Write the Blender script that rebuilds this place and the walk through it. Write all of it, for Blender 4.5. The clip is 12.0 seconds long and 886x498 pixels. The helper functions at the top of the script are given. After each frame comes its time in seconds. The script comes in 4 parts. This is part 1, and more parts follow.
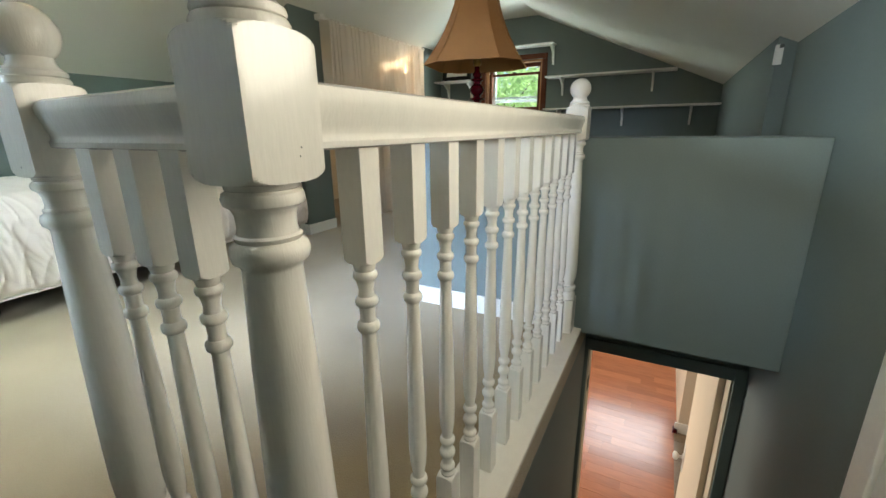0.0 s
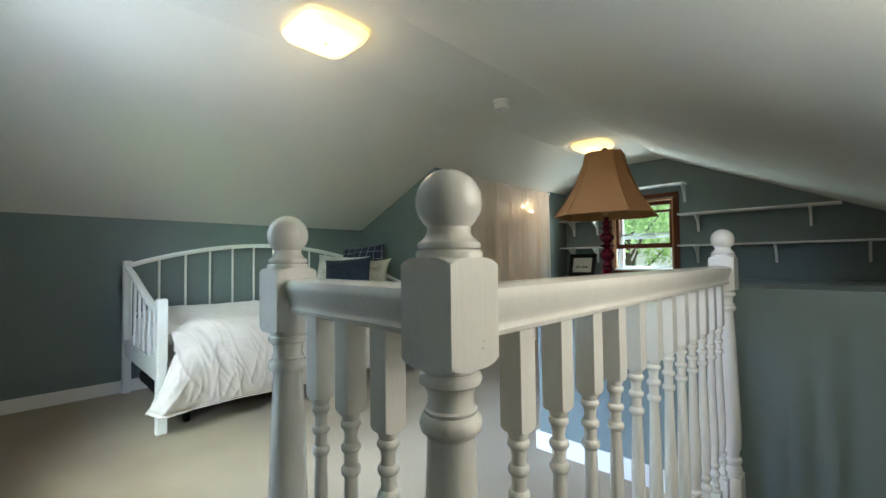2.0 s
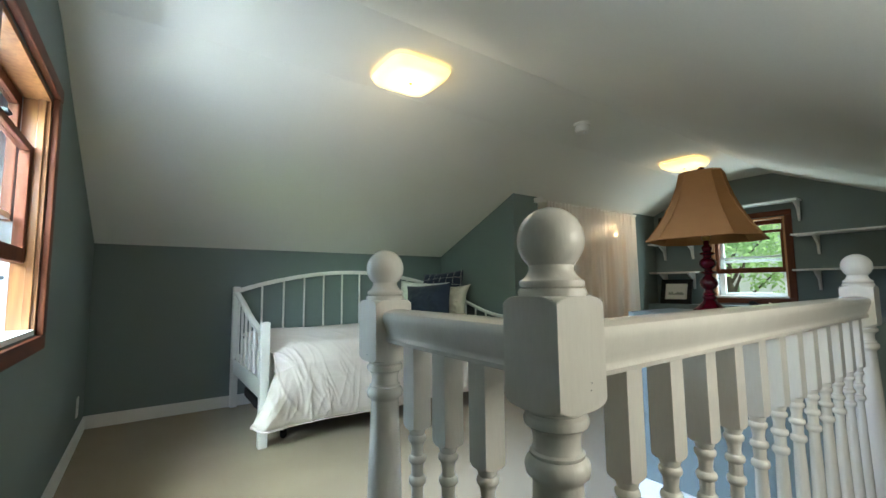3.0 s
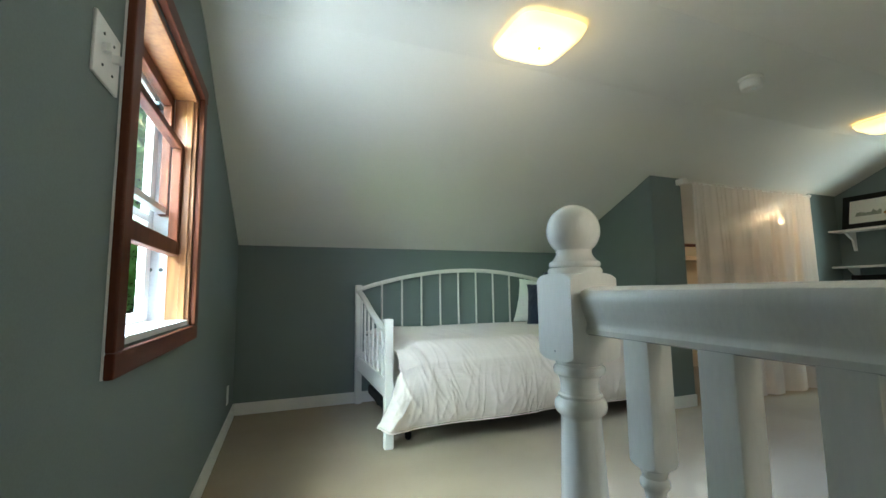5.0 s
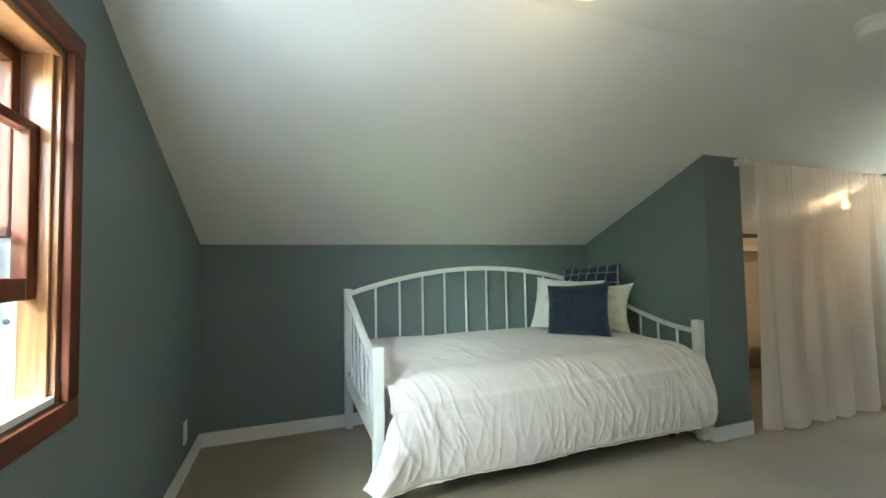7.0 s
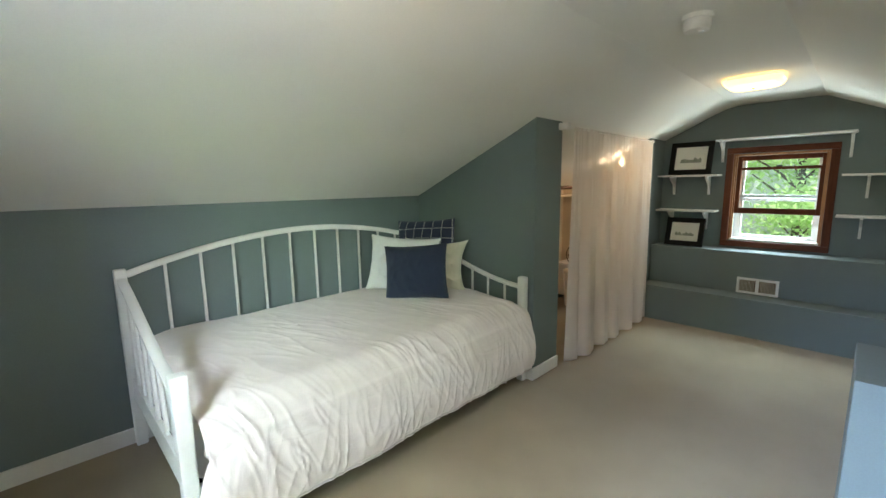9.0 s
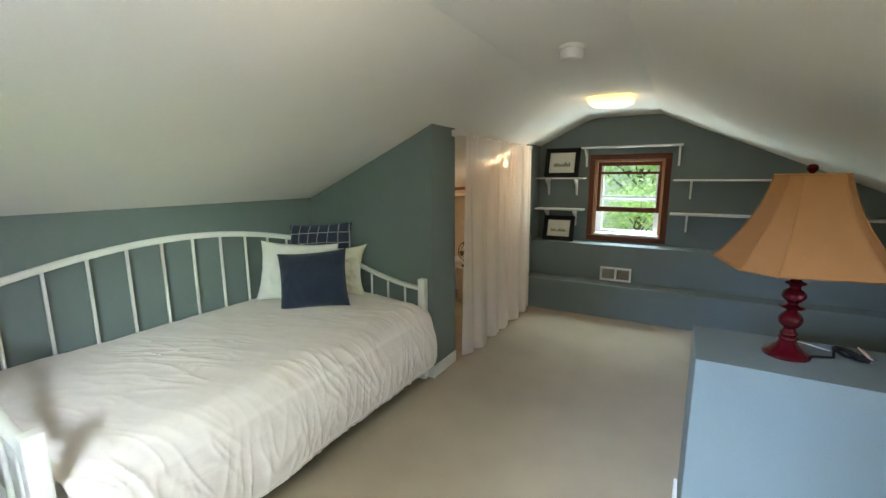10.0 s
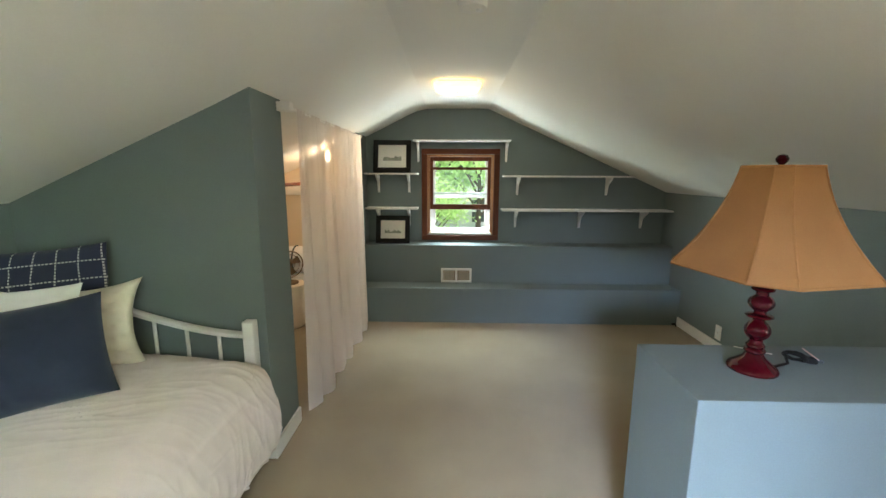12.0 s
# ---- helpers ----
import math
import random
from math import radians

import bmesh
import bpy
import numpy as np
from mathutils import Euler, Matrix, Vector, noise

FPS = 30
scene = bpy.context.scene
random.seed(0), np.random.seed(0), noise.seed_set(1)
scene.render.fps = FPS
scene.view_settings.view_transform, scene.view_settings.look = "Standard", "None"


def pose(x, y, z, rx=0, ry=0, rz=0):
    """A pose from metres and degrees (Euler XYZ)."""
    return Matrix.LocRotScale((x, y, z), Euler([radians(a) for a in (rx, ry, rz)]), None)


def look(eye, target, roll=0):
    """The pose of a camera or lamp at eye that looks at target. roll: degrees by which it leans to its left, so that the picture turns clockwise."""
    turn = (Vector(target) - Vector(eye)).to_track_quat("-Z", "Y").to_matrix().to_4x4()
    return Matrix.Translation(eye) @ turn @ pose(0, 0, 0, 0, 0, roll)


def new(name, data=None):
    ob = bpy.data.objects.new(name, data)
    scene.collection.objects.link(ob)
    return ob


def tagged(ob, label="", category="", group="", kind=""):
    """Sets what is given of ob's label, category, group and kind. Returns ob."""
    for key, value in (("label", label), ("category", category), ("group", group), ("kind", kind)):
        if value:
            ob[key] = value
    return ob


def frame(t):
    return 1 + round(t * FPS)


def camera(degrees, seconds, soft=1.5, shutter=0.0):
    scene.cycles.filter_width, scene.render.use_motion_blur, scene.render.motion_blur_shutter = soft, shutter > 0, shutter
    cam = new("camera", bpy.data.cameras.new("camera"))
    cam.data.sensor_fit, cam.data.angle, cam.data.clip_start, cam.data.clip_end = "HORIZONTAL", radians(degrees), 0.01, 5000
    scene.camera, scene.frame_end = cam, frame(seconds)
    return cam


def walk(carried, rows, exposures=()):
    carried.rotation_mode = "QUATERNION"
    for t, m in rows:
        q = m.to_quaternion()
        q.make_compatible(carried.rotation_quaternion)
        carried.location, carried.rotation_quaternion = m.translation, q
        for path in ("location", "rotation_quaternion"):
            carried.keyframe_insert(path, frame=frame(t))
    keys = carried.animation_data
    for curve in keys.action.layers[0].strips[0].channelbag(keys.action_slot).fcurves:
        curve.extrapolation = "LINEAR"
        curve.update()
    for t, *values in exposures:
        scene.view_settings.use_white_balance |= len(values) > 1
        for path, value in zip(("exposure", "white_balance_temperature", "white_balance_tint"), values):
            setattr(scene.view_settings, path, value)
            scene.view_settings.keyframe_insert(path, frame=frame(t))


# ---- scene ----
cam = camera(93.75, 12.0, soft=1.5)
# seconds, x, y, z, yaw, pitch, roll
ROWS = [
    (0.0, 0.001, 0.001, 0.832, 27.97, -15.97, 0.68),
    (0.5, 0.003, -0.017, 0.853, 31.09, -10.32, 0.69),
    (1.0, 0.007, -0.045, 0.871, 34.93, -5.41, 0.72),
    (1.5, 0.008, -0.066, 0.887, 39.40, -1.49, 0.81),
    (2.0, 0.010, -0.086, 0.904, 44.41, 1.70, 0.70),
    (2.5, 0.006, -0.099, 0.914, 49.54, 3.75, 0.70),
    (3.0, 0.001, -0.116, 0.919, 54.85, 5.18, 0.60),
    (3.5, 0.003, -0.136, 0.917, 59.67, 5.76, 0.63),
    (5.3, -0.349, -0.098, 0.870, 70.21, 5.72, 0.67),
    (5.5, -0.414, -0.070, 0.870, 70.80, 5.62, 0.61),
    (6.0, -0.653, 0.002, 0.939, 71.63, 5.47, 0.83),
    (6.5, -0.732, 0.045, 1.020, 71.61, 4.45, 0.92),
    (8.5, -1.004, 0.190, 1.233, 54.28, -6.78, 1.15),
    (9.0, -1.109, 0.177, 1.327, 45.21, -8.77, 0.85),
    (9.5, -1.135, 0.145, 1.383, 37.14, -9.57, 0.60),
    (10.0, -1.164, 0.126, 1.403, 29.76, -9.90, 0.25),
    (10.5, -1.235, 0.128, 1.401, 22.42, -10.09, 0.20),
    (11.0, -1.355, 0.257, 1.395, 15.73, -10.16, 0.13),
    (11.5, -1.517, 0.458, 1.393, 8.77, -10.24, -0.06),
    (12.0, -1.727, 0.663, 1.380, 1.44, -10.27, -0.24),
]
EXPOSURES = [(0.0, 0.42, 6400, 7), (1.5, 0.32, 5900, 7), (3.0, 0.07, 5980, 5), (6.0, 0.32, 5950, 3), (8.5, 0.63, 6150, 8), (9.5, 0.60, 6250, 9), (12.0, 0.98, 6480, 11)]  # seconds, stops, kelvin, tint
walk(cam, [(t, pose(x, y, z, 90 + pitch, roll, yaw)) for t, x, y, z, yaw, pitch, roll in ROWS], EXPOSURES)

# ---- plan (metres) ----
XW, XE, YS, YN = -3.714, 0.366, -0.441, 4.838      # inner faces of the attic room
YMID, YLOW, ZLEDGE, ZLOW = 4.61, 4.39, 0.70, 0.333  # stepped foot of the north wall
XC, YC0, YC1, YC2 = -2.589, 2.475, 2.790, 4.36      # closet: side wall, opening
XR, YR, XB = -0.303, 0.248, -0.741                   # railing newels
YBOX0, YBOX1, XBOX, ZBOX = 1.679, 2.05, -1.08, 0.798
XSTAIR = -0.27                                      # west face of the stairwell
ZHALL, YDOOR, ZDOOR = -2.32, 2.1, -0.285
WT = 0.16
XE2, YJOG = 0.435, 2.45                             # the east wall steps back beside the stair

# ---- world and light ----
world = bpy.data.worlds.new("world")
scene.world = world
world.use_nodes = True
wn = world.node_tree.nodes
sky = wn.new("ShaderNodeTexSky")
sky.sky_type = "NISHITA"
sky.sun_disc = False
sky.sun_elevation, sky.sun_rotation = radians(69.6), radians(128.7)
wn["Background"].inputs["Strength"].default_value = 0.15
world.node_tree.links.new(sky.outputs[0], wn["Background"].inputs["Color"])


def lamp(name, kind, energy, color, m, size=0.1, size_y=None):
    data = bpy.data.lights.new(name, kind)
    data.energy, data.color = energy, color
    if kind == "AREA":
        data.shape, data.size, data.size_y = "RECTANGLE", size, size_y or size
    elif kind == "SUN":
        data.angle = radians(size)
    else:
        data.shadow_soft_size = size
    ob = new(name, data)
    ob.matrix_world = m
    return ob


lamp("sun", "SUN", 5.0, (1.0, 0.95, 0.88), look((2.5, -2.0, 8.6), (0, 0, 0)), 0.6)
lamp("sky_light_south", "AREA", 430, (0.78, 0.89, 1.0), look((-1.75, -2.85, 2.75), (-1.68, -0.44, 1.20)), 1.3, 1.1)
lamp("sky_light_south_west", "AREA", 450, (0.52, 0.67, 1.0), look((-2.36, -2.75, 2.30), (-1.68, -0.44, 1.20)), 0.8, 1.2)
lamp("sky_light_south_far_west", "AREA", 130, (0.70, 0.87, 1.0), look((-3.80, -2.75, 1.75), (-1.68, -0.44, 1.20)), 0.6, 0.9)
lamp("sky_light_south_east", "AREA", 145, (0.74, 0.82, 1.0), look((-0.55, -1.50, 1.95), (-3.00, 1.30, 0.60)), 0.9, 0.6)
lamp("sky_light_south_high", "AREA", 190, (0.84, 0.96, 1.0), look((-1.45, -1.30, 2.40), (-1.90, 0.25, 0.20)), 0.9, 0.6)
# Area lamps added outside, standing in for light off leaves and lawn.
lamp("leaf_bounce_fill_south", "AREA", 36, (0.72, 1.0, 0.56), look((-0.95, -1.30, 1.58), (-2.40, 1.20, 0.80)), 0.5, 0.4)
lamp("ground_bounce_fill_south", "AREA", 80, (0.90, 0.95, 1.0), look((-1.25, -2.30, -0.30), (-2.40, 0.80, 1.80)), 1.4, 0.8)
lamp("sky_light_north", "AREA", 340, (0.74, 0.93, 1.0), look((-1.66, 6.3, 3.05), (-1.66, 4.7, 1.0)), 2.2, 1.1)
# Low area lamp added outside in place of light thrown up by the drive.
lamp("drive_bounce_fill_north", "AREA", 58, (0.88, 1.0, 0.97), look((-1.66, 6.0, 0.05), (-1.66, 4.6, 1.4)), 2.0, 0.8)
lamp("sky_light_north_east", "AREA", 32, (0.80, 1.0, 0.95), look((-0.98, 5.2, 1.15), (-2.2, 4.2, 1.2)), 0.5, 0.8)
lamp("sky_light_north_west", "AREA", 38, (0.80, 1.0, 0.90), look((-2.36, 5.2, 1.15), (-1.2, 4.0, 1.25)), 0.5, 0.8)
lamp("ceiling_bulb_south", "POINT", 2.2, (1.0, 0.76, 0.46), pose(-1.735, 0.925, 1.86), 0.09)
lamp("ceiling_bulb_north", "POINT", 0.9, (1.0, 0.76, 0.46), pose(-1.70, 3.70, 1.82), 0.09)
lamp("closet_bulb", "POINT", 4.8, (1.0, 0.66, 0.38), pose(-2.86, 4.40, 1.48), 0.03)
# Warm light added from the east side; no fitting there is known.
lamp("stair_warm_light", "POINT", 8.5, (1.0, 0.90, 0.74), pose(0.27, 0.64, 1.05), 0.15)
# Unseen fill lamps added: one for the door leaf, one for floor glare.
lamp("hall_door_fill", "AREA", 30, (1.0, 0.95, 0.86), look((-1.95, 3.6, -1.0), (0.40, 2.8, -1.5)), 0.8, 1.0)
lamp("hall_floor_fill", "AREA", 22, (0.90, 0.95, 1.0), look((-0.05, 6.3, -0.72), (0.1, 3.4, -2.2)), 1.3, 0.7)


# ---- materials ----
def material(name, base, rough=0.6, var=0.08, scale=6.0, fine=120.0, bump=0.1, metal=0.0, dist=0.002, coat=0.0, spec=0.5, stretch=(1, 1, 1), dark=None, sheen=0.0):
    """Base colour with broad stains and fine grain, relief from the grain."""
    m = bpy.data.materials.new(name)
    m.use_nodes = True
    n, k = m.node_tree.nodes, m.node_tree.links
    p = n["Principled BSDF"]
    tc, mp = n.new("ShaderNodeTexCoord"), n.new("ShaderNodeMapping")
    mp.inputs["Scale"].default_value = stretch
    k.new(tc.outputs["Object"], mp.inputs["Vector"])
    big, small = n.new("ShaderNodeTexNoise"), n.new("ShaderNodeTexNoise")
    big.inputs["Scale"].default_value, big.inputs["Detail"].default_value = scale, 3.0
    small.inputs["Scale"].default_value, small.inputs["Detail"].default_value = fine, 3.0
    k.new(mp.outputs[0], big.inputs["Vector"])
    k.new(mp.outputs[0], small.inputs["Vector"])
    add = n.new("ShaderNodeMath")
    add.operation = "MULTIPLY_ADD"
    add.inputs[1].default_value = 0.45
    k.new(small.outputs[0], add.inputs[0])
    half = n.new("ShaderNodeMath")
    half.operation = "MULTIPLY"
    half.inputs[1].default_value = 0.55
    k.new(big.outputs[0], half.inputs[0])
    k.new(half.outputs[0], add.inputs[2])
    ramp = n.new("ShaderNodeValToRGB")
    lo = dark or [c * (1 - var) for c in base]
    hi = [min(1, c * (1 + var)) for c in base]
    ramp.color_ramp.elements[0].position, ramp.color_ramp.elements[1].position = 0.32, 0.68
    ramp.color_ramp.elements[0].color, ramp.color_ramp.elements[1].color = (*lo, 1), (*hi, 1)
    k.new(add.outputs[0], ramp.inputs[0])
    k.new(ramp.outputs[0], p.inputs["Base Color"])
    p.inputs["Roughness"].default_value, p.inputs["Metallic"].default_value = rough, metal
    p.inputs["Coat Weight"].default_value, p.inputs["Specular IOR Level"].default_value = coat, spec
    p.inputs["Sheen Weight"].default_value = sheen
    if bump:
        b = n.new("ShaderNodeBump")
        b.inputs["Strength"].default_value, b.inputs["Distance"].default_value = bump, dist
        k.new(add.outputs[0], b.inputs["Height"])
        k.new(b.outputs[0], p.inputs["Normal"])
    return m


def glowing(name, color, strength, base=(0.9, 0.85, 0.75)):
    m = material(name, base, 0.4, 0.02, bump=0)
    p = m.node_tree.nodes["Principled BSDF"]
    p.inputs["Emission Color"].default_value, p.inputs["Emission Strength"].default_value = (*color, 1), strength
    return m


M_WALL = material("wall_paint", (0.160, 0.199, 0.196), 0.72, 0.07, 1.6, 190, 0.2, dist=0.0012)
M_CEIL = material("ceiling_paint", (0.81, 0.80, 0.745), 0.9, 0.03, 1.5, 160, 0.15, dist=0.0015)
M_CARPET = material("carpet", (0.290, 0.224, 0.132), 0.97, 0.17, 1.7, 260, 1.0, dist=0.004, sheen=0.3, dark=(0.205, 0.154, 0.085))
M_CREAM = material("cream_paint", (0.72, 0.62, 0.48), 0.75, 0.04, 2.5, 180, 0.1)
M_WHITE = material("white_gloss_paint", (0.80, 0.77, 0.71), 0.26, 0.04, 30, 260, 0.50, dist=0.0016, coat=0.3, stretch=(1, 1, 0.16))
M_TRIM = material("white_trim_paint", (0.80, 0.79, 0.76), 0.4, 0.04, 5, 90, 0.08)
M_BEDWHITE = material("white_bed_lacquer", (0.80, 0.79, 0.76), 0.35, 0.03, 5, 90, 0.05)
M_MAHOG = material("stained_wood", (0.105, 0.030, 0.013), 0.50, 0.40, 5, 40, 0.15, stretch=(1, 1, 0.12), spec=0.2)
M_MAHOGX = material("stained_wood_across", (0.105, 0.030, 0.013), 0.50, 0.40, 5, 40, 0.15, stretch=(0.12, 1, 1), spec=0.2)
M_PINE = material("varnished_pine", (0.30, 0.140, 0.050), 0.36, 0.35, 7, 60, 0.12, stretch=(1, 1, 0.07), coat=0.15, dark=(0.17, 0.060, 0.018))
M_ALU = material("aluminium", (0.62, 0.64, 0.66), 0.4, 0.08, 6, 90, 0.05, metal=0.85)
M_VINYL = material("white_storm_frame", (0.80, 0.82, 0.82), 0.45, 0.04, 5, 80, 0.03)
M_SHADE = material("tan_lampshade_cloth", (0.340, 0.166, 0.060), 0.85, 0.10, 6, 400, 0.3, dist=0.0006, spec=0.1)
M_RED = material("oxblood_lacquer", (0.050, 0.0010, 0.004), 0.14, 0.25, 12, 80, 0.03, spec=0.45)
M_BLACK = material("black_plastic", (0.006, 0.006, 0.006), 0.6, 0.2, 8, 100, 0.05, spec=0.2)
M_NAVY = material("navy_linen", (0.015, 0.024, 0.050), 0.92, 0.22, 5, 380, 0.6, dist=0.001, sheen=0.25)
M_LINEN = material("white_quilt_linen", (0.80, 0.730, 0.695), 0.92, 0.05, 14, 320, 0.6, dist=0.002, sheen=0.15)
M_CREASE = M_LINEN.node_tree  # crinkled cloth: a coarser ridged relief under the weave
cw, cb = M_CREASE.nodes.new("ShaderNodeTexNoise"), M_CREASE.nodes.new("ShaderNodeBump")
cw.noise_type = "RIDGED_MULTIFRACTAL"
cw.inputs["Scale"].default_value, cw.inputs["Detail"].default_value, cw.inputs["Distortion"].default_value = 9.0, 2.0, 1.6
cb.inputs["Strength"].default_value, cb.inputs["Distance"].default_value = 0.22, 0.006
M_CREASE.links.new(cw.outputs[0], cb.inputs["Height"])
M_CREASE.links.new(cb.outputs[0], M_CREASE.nodes["Bump"].inputs["Normal"])
M_PILLOW = material("white_pillow_cotton", (0.80, 0.79, 0.76), 0.9, 0.04, 6, 260, 0.3, dist=0.001)
M_CREAMP = material("cream_pillow_cotton", (0.70, 0.67, 0.54), 0.9, 0.05, 6, 260, 0.3, dist=0.001)
M_STRIP = material("dark_strip", (0.07, 0.085, 0.085), 0.7, 0.15, 8, 80, 0.1)
M_BROWN = material("brown_carpet_edge", (0.16, 0.11, 0.06), 0.95, 0.25, 8, 300, 0.6)
M_TILE = material("brown_stone_tile", (0.20, 0.14, 0.08), 0.4, 0.3, 9, 60, 0.15)
M_CONCRETE = material("pale_concrete", (0.52, 0.51, 0.48), 0.9, 0.1, 1.0, 30, 0.2)
M_GRASS = material("grass", (0.07, 0.13, 0.025), 0.9, 0.35, 0.6, 20, 0.5, dist=0.02)
M_LEAF = material("leaves", (0.20, 0.31, 0.11), 0.6, 0.35, 1.2, 12, 0.2)
lk = M_LEAF.node_tree
lt1, lm = lk.nodes.new("ShaderNodeBsdfTranslucent"), lk.nodes.new("ShaderNodeMixShader")
lt1.inputs["Color"].default_value = (0.68, 0.88, 0.42, 1)
lm.inputs[0].default_value = 0.70
lk.links.new(lk.nodes["Principled BSDF"].outputs[0], lm.inputs[1])
lk.links.new(lt1.outputs[0], lm.inputs[2])
lk.links.new(lm.outputs[0], lk.nodes["Material Output"].inputs["Surface"])
M_BARK = material("bark", (0.10, 0.075, 0.05), 0.9, 0.3, 6, 40, 0.6, stretch=(1, 1, 0.3))
M_FENCE = material("cedar_fence", (0.26, 0.13, 0.08), 0.85, 0.3, 3, 30, 0.3, stretch=(1, 1, 0.15))
M_SIDING = material("pale_siding", (0.78, 0.79, 0.78), 0.7, 0.05, 3, 30, 0.1)
M_ROOF = material("grey_shingles", (0.16, 0.16, 0.17), 0.9, 0.25, 5, 40, 0.4)
M_LIT = glowing("lit_diffuser", (1.0, 0.66, 0.22), 1.7)
M_BULB = glowing("lit_bulb", (1.0, 0.62, 0.25), 6.0)
M_BRASS = material("brass", (0.55, 0.38, 0.12), 0.3, 0.1, 8, 80, 0.03, metal=1.0)
M_LOUVER = material("dusty_metal", (0.52, 0.48, 0.40), 0.6, 0.1, 20, 90, 0.05)
M_TAG = material("pink_paper", (0.74, 0.52, 0.46), 0.9, 0.05, 8, 100, 0.02)
M_PAPER = material("white_mat_board", (0.72, 0.71, 0.67), 0.9, 0.02, 8, 100, 0.02)
M_INK = material("grey_print", (0.27, 0.29, 0.25), 0.9, 0.4, 30, 90, 0.0)

M_GLASS = bpy.data.materials.new("window_glass")
M_GLASS.use_nodes = True
gn = M_GLASS.node_tree.nodes
gp = gn["Principled BSDF"]
gp.inputs["Transmission Weight"].default_value, gp.inputs["Roughness"].default_value, gp.inputs["IOR"].default_value = 1.0, 0.0, 1.05
gp.inputs["Base Color"].default_value = (0.97, 0.99, 0.98, 1)

# a faint uneven translucency puts pale haze into the sashes' old panes
M_HAZEGLASS = M_GLASS.copy()
M_HAZEGLASS.name = "hazed_window_glass"
og, ogk = M_HAZEGLASS.node_tree.nodes, M_HAZEGLASS.node_tree.links
film, filmed, haze_noise, thin = og.new("ShaderNodeBsdfTranslucent"), og.new("ShaderNodeMixShader"), og.new("ShaderNodeTexNoise"), og.new("ShaderNodeMapRange")
film.inputs["Color"].default_value = (0.80, 0.84, 0.86, 1)
haze_noise.inputs["Scale"].default_value, haze_noise.inputs["Detail"].default_value = 5.0, 4.0
thin.inputs["To Min"].default_value, thin.inputs["To Max"].default_value = 0.0004, 0.0030
ogk.new(haze_noise.outputs[0], thin.inputs["Value"])
ogk.new(thin.outputs[0], filmed.inputs[0])
ogk.new(og["Principled BSDF"].outputs[0], filmed.inputs[1])
ogk.new(film.outputs[0], filmed.inputs[2])
ogk.new(filmed.outputs[0], og["Material Output"].inputs["Surface"])

M_SHEER = bpy.data.materials.new("sheer_curtain_cloth")
M_SHEER.use_nodes = True
sn, sk = M_SHEER.node_tree.nodes, M_SHEER.node_tree.links
weave = sn.new("ShaderNodeTexNoise")
weave.inputs["Scale"].default_value = 260.0
dif, trl, tra = sn.new("ShaderNodeBsdfDiffuse"), sn.new("ShaderNodeBsdfTranslucent"), sn.new("ShaderNodeBsdfTransparent")
dif.inputs["Color"].default_value = (0.92, 0.87, 0.83, 1)
trl.inputs["Color"].default_value = (0.93, 0.87, 0.82, 1)
mix1, mix2 = sn.new("ShaderNodeMixShader"), sn.new("ShaderNodeMixShader")
mix1.inputs[0].default_value = 0.38
sk.new(dif.outputs[0], mix1.inputs[1])
sk.new(trl.outputs[0], mix1.inputs[2])
see = sn.new("ShaderNodeMapRange")
see.inputs["To Min"].default_value, see.inputs["To Max"].default_value = 0.16, 0.34
sk.new(weave.outputs[0], see.inputs["Value"])
sk.new(see.outputs[0], mix2.inputs[0])
sk.new(mix1.outputs[0], mix2.inputs[1])
sk.new(tra.outputs[0], mix2.inputs[2])
sk.new(mix2.outputs[0], sn["Material Output"].inputs["Surface"])


# ---- mesh helpers ----
def part(name, bm, mat, parent=None, label="", smooth=False, m=None):
    """Links a bmesh as one mesh object, under a parent where one is given."""
    me = bpy.data.meshes.new(name)
    bmesh.ops.recalc_face_normals(bm, faces=bm.faces)
    if smooth:
        for f in bm.faces:
            f.smooth = True
    bm.to_mesh(me)
    bm.free()
    me.materials.append(mat)
    if smooth:
        me.set_sharp_from_angle(angle=radians(40))
    ob = new(name, me)
    if parent:
        ob.parent = parent
    if m:
        ob.matrix_basis = m
    if label:
        ob["label"] = label
    return ob


def empty(name, m, label, category, group="", kind=""):
    ob = new(name)
    ob.matrix_basis = m
    return tagged(ob, label, category, group, kind)


def structure(name, bm, mat, label, smooth=False):
    return tagged(part(name, bm, mat, None, "", smooth), label, name.split("_")[0], "", "structure")


def add_box(bm, x0, x1, y0, y1, z0, z1, bevel=0.0):
    r = bmesh.ops.create_cube(bm, size=1.0, matrix=Matrix.Translation(((x0 + x1) / 2, (y0 + y1) / 2, (z0 + z1) / 2)) @ Matrix.Diagonal((abs(x1 - x0), abs(y1 - y0), abs(z1 - z0), 1)))
    if bevel:
        edges = list({e for v in r["verts"] for e in v.link_edges})
        bmesh.ops.bevel(bm, geom=edges, offset=bevel, segments=2, affect="EDGES", profile=0.6)
    return bm


def box(x0, x1, y0, y1, z0, z1, bevel=0.0):
    return add_box(bmesh.new(), x0, x1, y0, y1, z0, z1, bevel)


